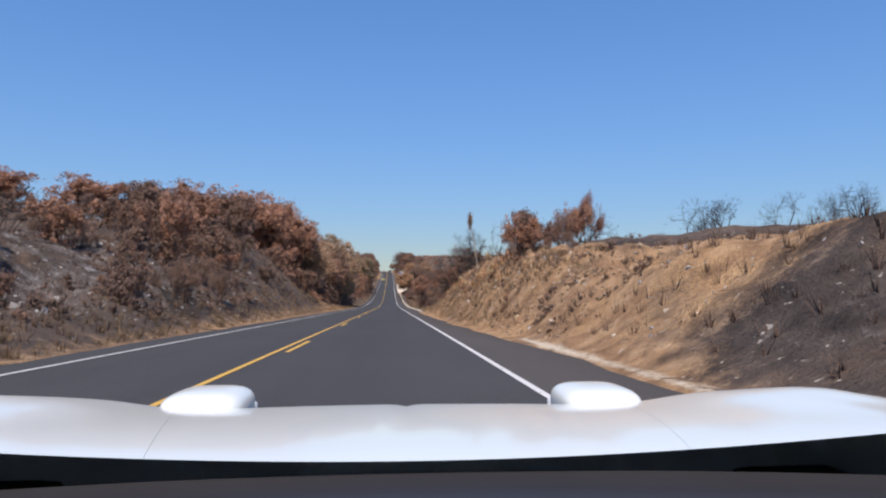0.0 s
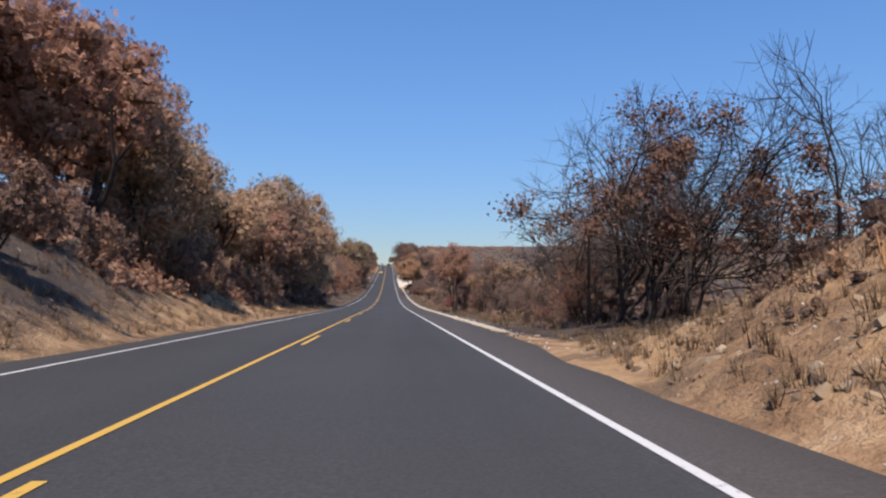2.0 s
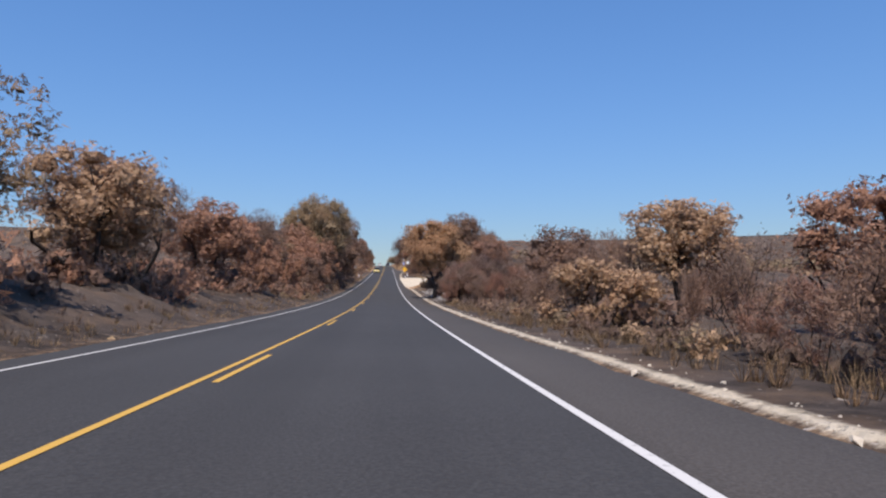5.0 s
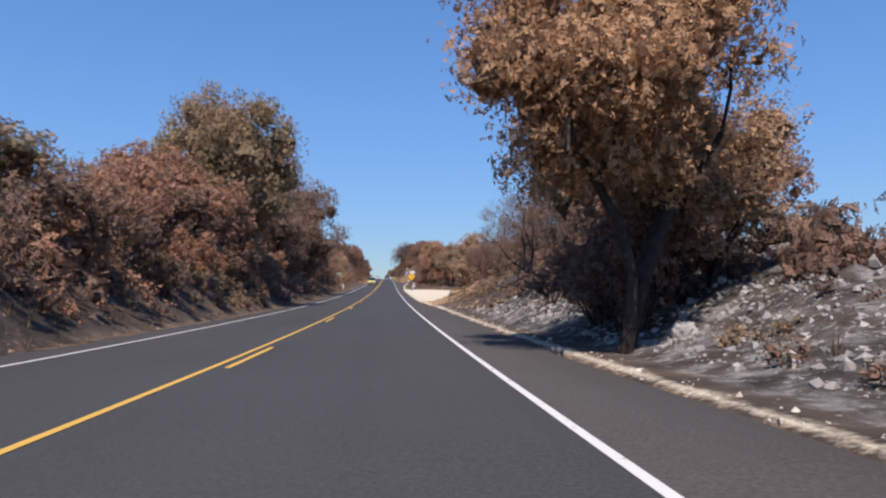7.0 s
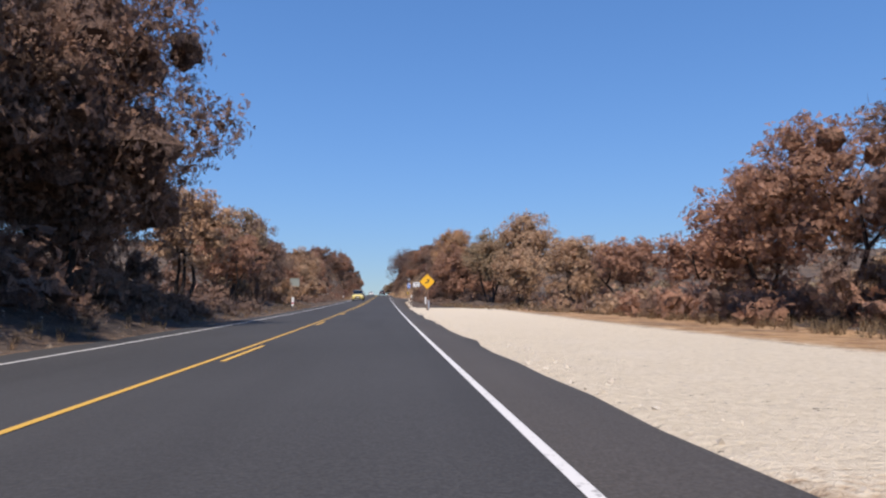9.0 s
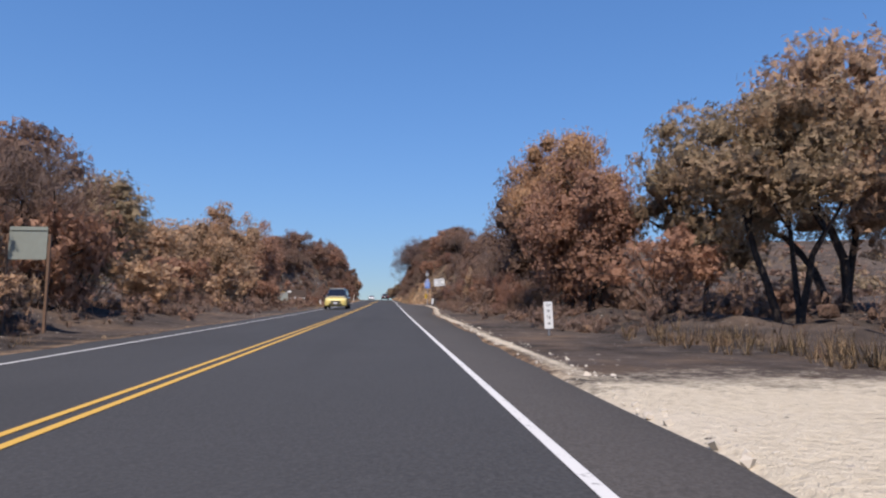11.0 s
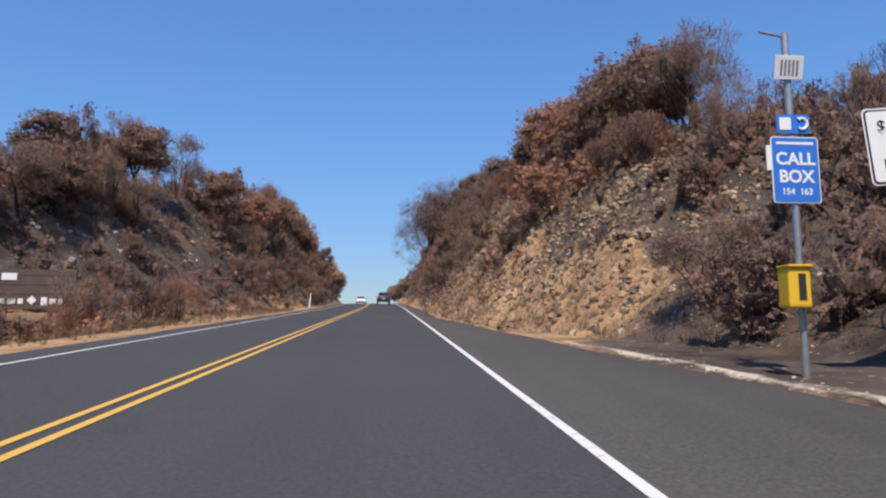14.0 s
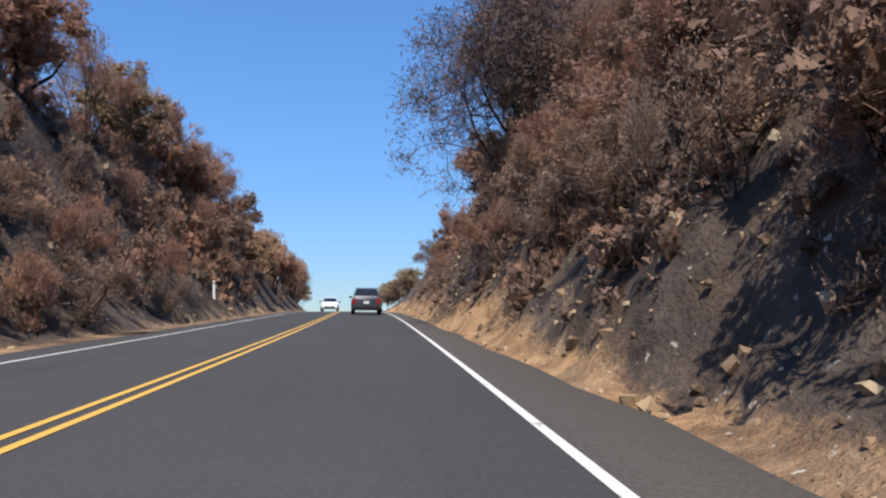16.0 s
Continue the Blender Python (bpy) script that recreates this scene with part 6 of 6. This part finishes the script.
def pane(name, quad, mat, parent, out=.012):
    """A window: an eased sheet a little proud of the hull."""
    q = [Vector(p) for p in quad]
    nrm = (q[1] - q[0]).cross(q[3] - q[0]).normalized()
    v = [tuple(p + nrm * out) for p in q] + [tuple(p - nrm * .01) for p in q]
    me = bpy.data.meshes.new(name)
    me.from_pydata(v, [], [(0, 1, 2, 3), (7, 6, 5, 4)] + [(i, i + 4, (i + 1) % 4 + 4, (i + 1) % 4) for i in range(4)])
    me.materials.append(mat)
    return part(name, me, parent)


def wheel(x, y, r, parent):
    side = 1 if x > 0 else -1
    w = part("wheel", mesh_of("wheel", *tubes([(x - side * .2, y, r, x - side * .02, y, r, r * .6, r * .6)], 20), TRIM), parent)
    v, f = tubes([(x - side * .23, y, r, x - side * .19, y, r, r * .9, r), (x - side * .19, y, r, x - side * .03, y, r, r, r), (x - side * .03, y, r, x, y, r, r, r * .9),
                  (x, y, r, x - side * .03, y, r, r * .9, r * .66)], 22)
    part("tyre", mesh_of("tyre", v, f, RUBBER), w)
    v, f = tubes([(x - side * .05, y, r, x - side * .03, y, r, r * .64, r * .64), (x - side * .03, y, r, x - side * .01, y, r, r * .64, .03)], 10)
    part("rim", mesh_of("rim", v, f, RIM), w)


def vehicle(name, label, paint, length, width, height, belt, hood_z, nose=.55, roof=(.12, .55, .52, .72), front_paint=None, front_label="", sedan=False):
    """A car that points to +y, its rear at y = 0. roof: the greenhouse's rear foot, rear top, front top and front foot, in shares of the length past the first two metres."""
    t = tagged(new(name), label, "car")
    L, W, H = length, width / 2, height
    y0, y1, y2, y3 = roof
    body = [(0.0, [(W * .82, .42), (W * .9, .62), (W * .88, belt - .12), (W * .8, belt - .02)]),
            (.14, [(W * .92, .28), (W, .6), (W * .98, belt - .1), (W * .88, belt)]),
            (1.0, [(W * .95, .24), (W, .6), (W * .99, belt - .1), (W * .9, belt)]),
            (y3 - .2, [(W * .95, .24), (W, .6), (W * .99, belt - .12), (W * .9, belt - .02)]),
            (y3 + .25, [(W * .95, .24), (W, .6), (W * .98, hood_z - .06), (W * .84, hood_z + .03)])]
    tail = [(L - .55, [(W * .95, .24), (W, .56), (W * .95, hood_z - .14), (W * .78, hood_z - .04)]),
            (L - .14, [(W * .88, .26), (W * .9, .5), (W * .84, hood_z - .24), (W * .66, hood_z - .14)]),
            (L, [(W * .7, .34), (W * .74, .5), (W * .68, hood_z - .34), (W * .5, hood_z - .26)])]
    if front_paint:
        loft("body", body + tail[:1], paint, t)
        loft("front_end", [(L - .56, tail[0][1])] + tail[1:], front_paint, t, front_label)
    else:
        loft("body", body + tail, paint, t)
    loft("cabin", [(y0, [(W * .88, belt - .06), (W * .86, belt), (W * .84, belt + .03), (W * .8, belt + .05)]),
                   (y1, [(W * .88, belt - .06), (W * .86, belt), (W * .70, H - .06), (W * .6, H)]),
                   ((y1 + y2) / 2, [(W * .9, belt - .06), (W * .88, belt), (W * .72, H - .05), (W * .62, H + .02)]),
                   (y2, [(W * .9, belt - .06), (W * .88, belt), (W * .70, H - .08), (W * .6, H - .02)]),
                   (y3, [(W * .9, belt - .08), (W * .87, belt - .02), (W * .84, belt), (W * .8, belt + .02)])], paint, t, bevel=.03)

    def on(u, y_lo, y_hi, w_lo, w_hi, z_lo, z_hi, sgn):
        return (sgn * (w_lo + (w_hi - w_lo) * u), y_lo + (y_hi - y_lo) * u, z_lo + (z_hi - z_lo) * u)

    a, b = on(.12, y0, y1, W * .8, W * .6, belt + .05, H, -1), on(.84, y0, y1, W * .76, W * .58, belt + .05, H, -1)
    pane("rear_window", [a, (-a[0], a[1], a[2]), (-b[0], b[1], b[2]), b], GLASS_DARK, t)
    a, b = on(.08, y3, y2, W * .8, W * .6, belt + .02, H - .02, -1), on(.88, y3, y2, W * .78, W * .6, belt + .02, H - .02, -1)
    pane("windscreen", [(-a[0], a[1], a[2]), a, b, (-b[0], b[1], b[2])], GLASS_DARK, t)
    for sgn in (-1, 1):
        mid = (y1 + y2) / 2
        for p, q in ((y1 + .12, mid - .05), (mid + .05, y2 + .05)):
            lo = W * .865
            hi = W * .715
            quad = [(sgn * lo, p - .12, belt + .05), (sgn * lo, q + .16, belt + .05), (sgn * hi, q, H - .12), (sgn * hi, p, H - .12)]
            pane("side_window", quad if sgn > 0 else quad[::-1], GLASS_DARK, t)
        block("tail_lamp", (.2, .1, .34), (sgn * W * .8, .03, belt - .2), LAMP_RED, t, "red tail lamp", .02)
        block("head_lamp", (.36, .16, .2), (sgn * W * .66, L - .2, hood_z - .27), LAMP_CLEAR, t, "clear head lamp", .03, (0, 0, -sgn * 24))
        block("mirror", (.2, .12, .14), (sgn * (W + .08), y3 - .35, belt + .06), TRIM, t, "door mirror", .03)
        for y in (.85, L - .9):
            wheel(sgn * (W + .01), y, .35, t)
    block("rear_bumper", (W * 1.75, .14, .24), (0, .0, .46), TRIM, t, "black bumper", .04)
    block("grille", (W * .85, .06, .2), (0, L - .02, hood_z - .42), TRIM, t, "dark grille", .02)
    block("front_intake", (W * 1.1, .06, .14), (0, L - .0, .42), TRIM, t, "dark intake", .02)
    block("number_plate", (.34, .02, .16), (0, -.03, belt - .28), PLATE, t, "pale plate", .004)
    block("number_plate", (.32, .02, .15), (0, L + .035, .52), PLATE, t, "pale plate", .004)
    return t


car = vehicle("lead_car", "dark blue-grey compact car with roof rails driving lane", car_paint("slate_paint", (.035, .042, .06)), 4.5, 1.86, 1.64, 1.02, .96, roof=(.06, .5, 2.4, 3.4))
for sgn in (-1, 1):
    rod("roof_rail", .022, (sgn * .62, .7, 1.69), (sgn * .62, 2.3, 1.69), RIM, car, "silver roof rail", 6)
car.matrix_basis = pose(-.1 + float(road_x(500)), 499, float(road_z(499)) + .03, math.degrees(float(grade(501))), 0, 1.6)

van = vehicle("minivan", "dark minivan with dented yellow front and white roof edge", car_paint("dark_green_paint", (.022, .028, .032)), 5.1, 1.98, 1.74, 1.06, 1.04,
              roof=(.08, .36, 3.3, 4.25), front_paint=car_paint("yellow_paint", (.76, .62, .20)), front_label="bright yellow nose and bumper")
block("roof_edge", (1.24, .5, .03), (0, 3.05, 1.765), SIGN_WHITE, van, "white roof front", .01, (2, 0, 0))
block("bonnet_edge", (1.3, .22, .03), (0, 4.5, 1.035), bpy.data.materials["yellow_paint"], van, "yellow bonnet edge", .01, (6, 0, 0))
van.matrix_basis = pose(-4.15, 378, float(road_z(378)) + .03, math.degrees(-float(grade(376))), 0, 180)

sedan = vehicle("oncoming_car", "white saloon car coming over the crest", car_paint("white_paint", (.78, .78, .77)), 4.6, 1.82, 1.45, .92, .86, roof=(.7, 1.4, 2.5, 3.45))
sedan.matrix_basis = pose(-3.7 + float(road_x(528)), 532, float(road_z(532)) + .03, -math.degrees(float(grade(530))), 0, 183)

# ---------------------------------------------------------------- the white open car at the start of the drive
WHITE_CAR = car_paint("white_car_paint", (.82, .84, .76))
DASH = plain("dashboard_vinyl", (.020, .022, .034), .75, 0, .2, 12)
COWL = plain("cowl_plastic", (.028, .028, .032), .6)


def sheet(name, fn, us, vs, mat, parent, label=""):
    """A curved panel from a function of two numbers, with thickness given by a turned-down rim."""
    verts = [fn(u, v) for v in vs for u in us]
    n = len(us)
    faces = [(j * n + i, j * n + i + 1, (j + 1) * n + i + 1, (j + 1) * n + i) for j in range(len(vs) - 1) for i in range(n - 1)]
    me = bpy.data.meshes.new(name)
    me.from_pydata(verts, [], faces)
    me.polygons.foreach_set("use_smooth", np.ones(len(faces), bool))
    me.materials.append(mat)
    return part(name, me, parent, label)


def pod(x, y, z, parent):
    """A raised lamp cover with a flat top and round corners."""
    bm = bmesh.new()
    bmesh.ops.create_uvsphere(bm, u_segments=32, v_segments=20, radius=1)
    for v in bm.verts:
        c = v.co
        v.co = Vector([math.copysign(abs(k) ** e, k) * r for k, e, r in zip(c, (.55, .6, .7), (.112, .17, .057))])
    me = bpy.data.meshes.new("lamp_pod")
    bm.to_mesh(me)
    bm.free()
    me.polygons.foreach_set("use_smooth", np.ones(len(me.polygons), bool))
    me.materials.append(WHITE_CAR)
    ob = part("lamp_pod", me, parent, "raised white lamp cover")
    ob.matrix_basis = pose(x, y, z)
    return ob


def start_car():
    t = tagged(new("white_car"), "white open-topped car with long bonnet and dark dashboard on the road", "car")
    cx = .045
    us = np.linspace(-1, 1, 49)

    def skin(x, v):
        # v: 0 at the windscreen, 1 at the nose; high rounded fenders, a fine groove in the middle
        y = .92 + 1.06 * v - .22 * x * x
        z = .766 + .12 * min(abs(x), .7) ** 2 * (1 - v) - .085 * v ** 1.5
        z += .042 * math.exp(-((abs(x) - .82) / .17) ** 2) * float(smooth(v, .1, .6)) - .006 * math.exp(-(x / .02) ** 2) * float(smooth(v, .2, 1))
        z -= .16 * float(smooth(abs(x), .80, 1.0)) + .3 * float(smooth(abs(x), .93, 1.0))
        return (cx + x, y, z - .30 * float(smooth(v, .975, 1.0)))

    def bonnet(u, v):
        return skin(u * (.35 + .24 * v), v)

    def fender(side):
        def fn(u, v):
            lo = .3504 + .24 * v
            return skin(side * (lo + (u + 1) / 2 * (1.0 - lo)), v)
        return fn

    vs = np.linspace(0, 1, 33)
    sheet("bonnet", bonnet, us, vs, WHITE_CAR, t, "glossy white bonnet")
    for side in (-1, 1):
        sheet("fender", fender(side), np.linspace(-1, 1, 31), vs, WHITE_CAR, t, "rounded white fender")
        lamp = pod(cx + side * .545, 1.99, .672, t)
        block("lens", (.2, .02, .05), (0, .17, -.03), LAMP_CLEAR, lamp, "", .008)
        loft("side_panel", [(-2.3, [(.05, .25), (.06, .4), (.06, .62), (.04, .68)]), (-.9, [(.06, .22), (.07, .4), (.07, .68), (.04, .74)]), (.85, [(.06, .22), (.07, .4), (.07, .70), (.04, .76)])],
             WHITE_CAR, t, "white door and side").matrix_basis = pose(cx + side * .86, 0, 0)
        for y in (-1.55, 1.42):
            wheel(cx + side * .93, y, .31, t)
        loft("nose_side", [(1.85, [(.05, .22), (.06, .4), (.06, .5), (.04, .55)]), (2.2, [(.05, .24), (.06, .38), (.05, .48), (.03, .52)])], WHITE_CAR, t).matrix_basis = pose(cx + side * .76, 0, 0)
    loft("front_bumper", [(1.95, [(.72, .2), (.78, .36), (.76, .5), (.70, .56)]), (2.22, [(.6, .24), (.68, .36), (.66, .46), (.6, .5)])], WHITE_CAR, t, "white front bumper")
    loft("rear_deck", [(-2.4, [(.7, .3), (.8, .45), (.78, .6), (.7, .64)]), (-1.2, [(.84, .3), (.86, .45), (.84, .68), (.76, .74)])], WHITE_CAR, t, "white rear deck")
    loft("floor_pan", [(-1.25, [(.8, .16), (.82, .2), (.82, .28), (.8, .3)]), (.9, [(.8, .16), (.82, .2), (.82, .28), (.8, .3)])], DASH, t, "dark cabin floor")
    for side in (-1, 1):
        seat = block("seat", (.5, .5, .2), (cx + side * .4, -.55, .40), DASH, t, "dark seat", .05)
        block("seat_back", (.5, .14, .36), (0, -.24, .24), DASH, seat, "", .05, (-12, 0, 0))

    def cowl(u, v):
        return (cx + u * .80, .70 + .235 * v - .11 * u * u, .722 + .028 * v - .006 * math.sin(v * 9))

    sheet("cowl", cowl, us, np.linspace(0, 1, 9), COWL, t, "black plastic cowl below the windscreen")

    def dash(u, v):
        # v: 0 towards the seats, 1 at the cowl
        z = .685 + .055 * float(smooth(v, 0, .35)) + .02 * v - .012 * math.exp(-((v - .7) / .04) ** 2) - .15 * (1 - float(smooth(v, 0, .08)))
        return (cx + u * .80, .12 + .585 * v - .10 * u * u * v, z - .02 * u * u)

    sheet("dashboard", dash, us, np.linspace(0, 1, 41), DASH, t, "dark blue-black dashboard")
    t.matrix_basis = pose(-.146, 0, float(road_z(0)), math.degrees(float(grade(0))) + .28, 0, 0)


start_car()
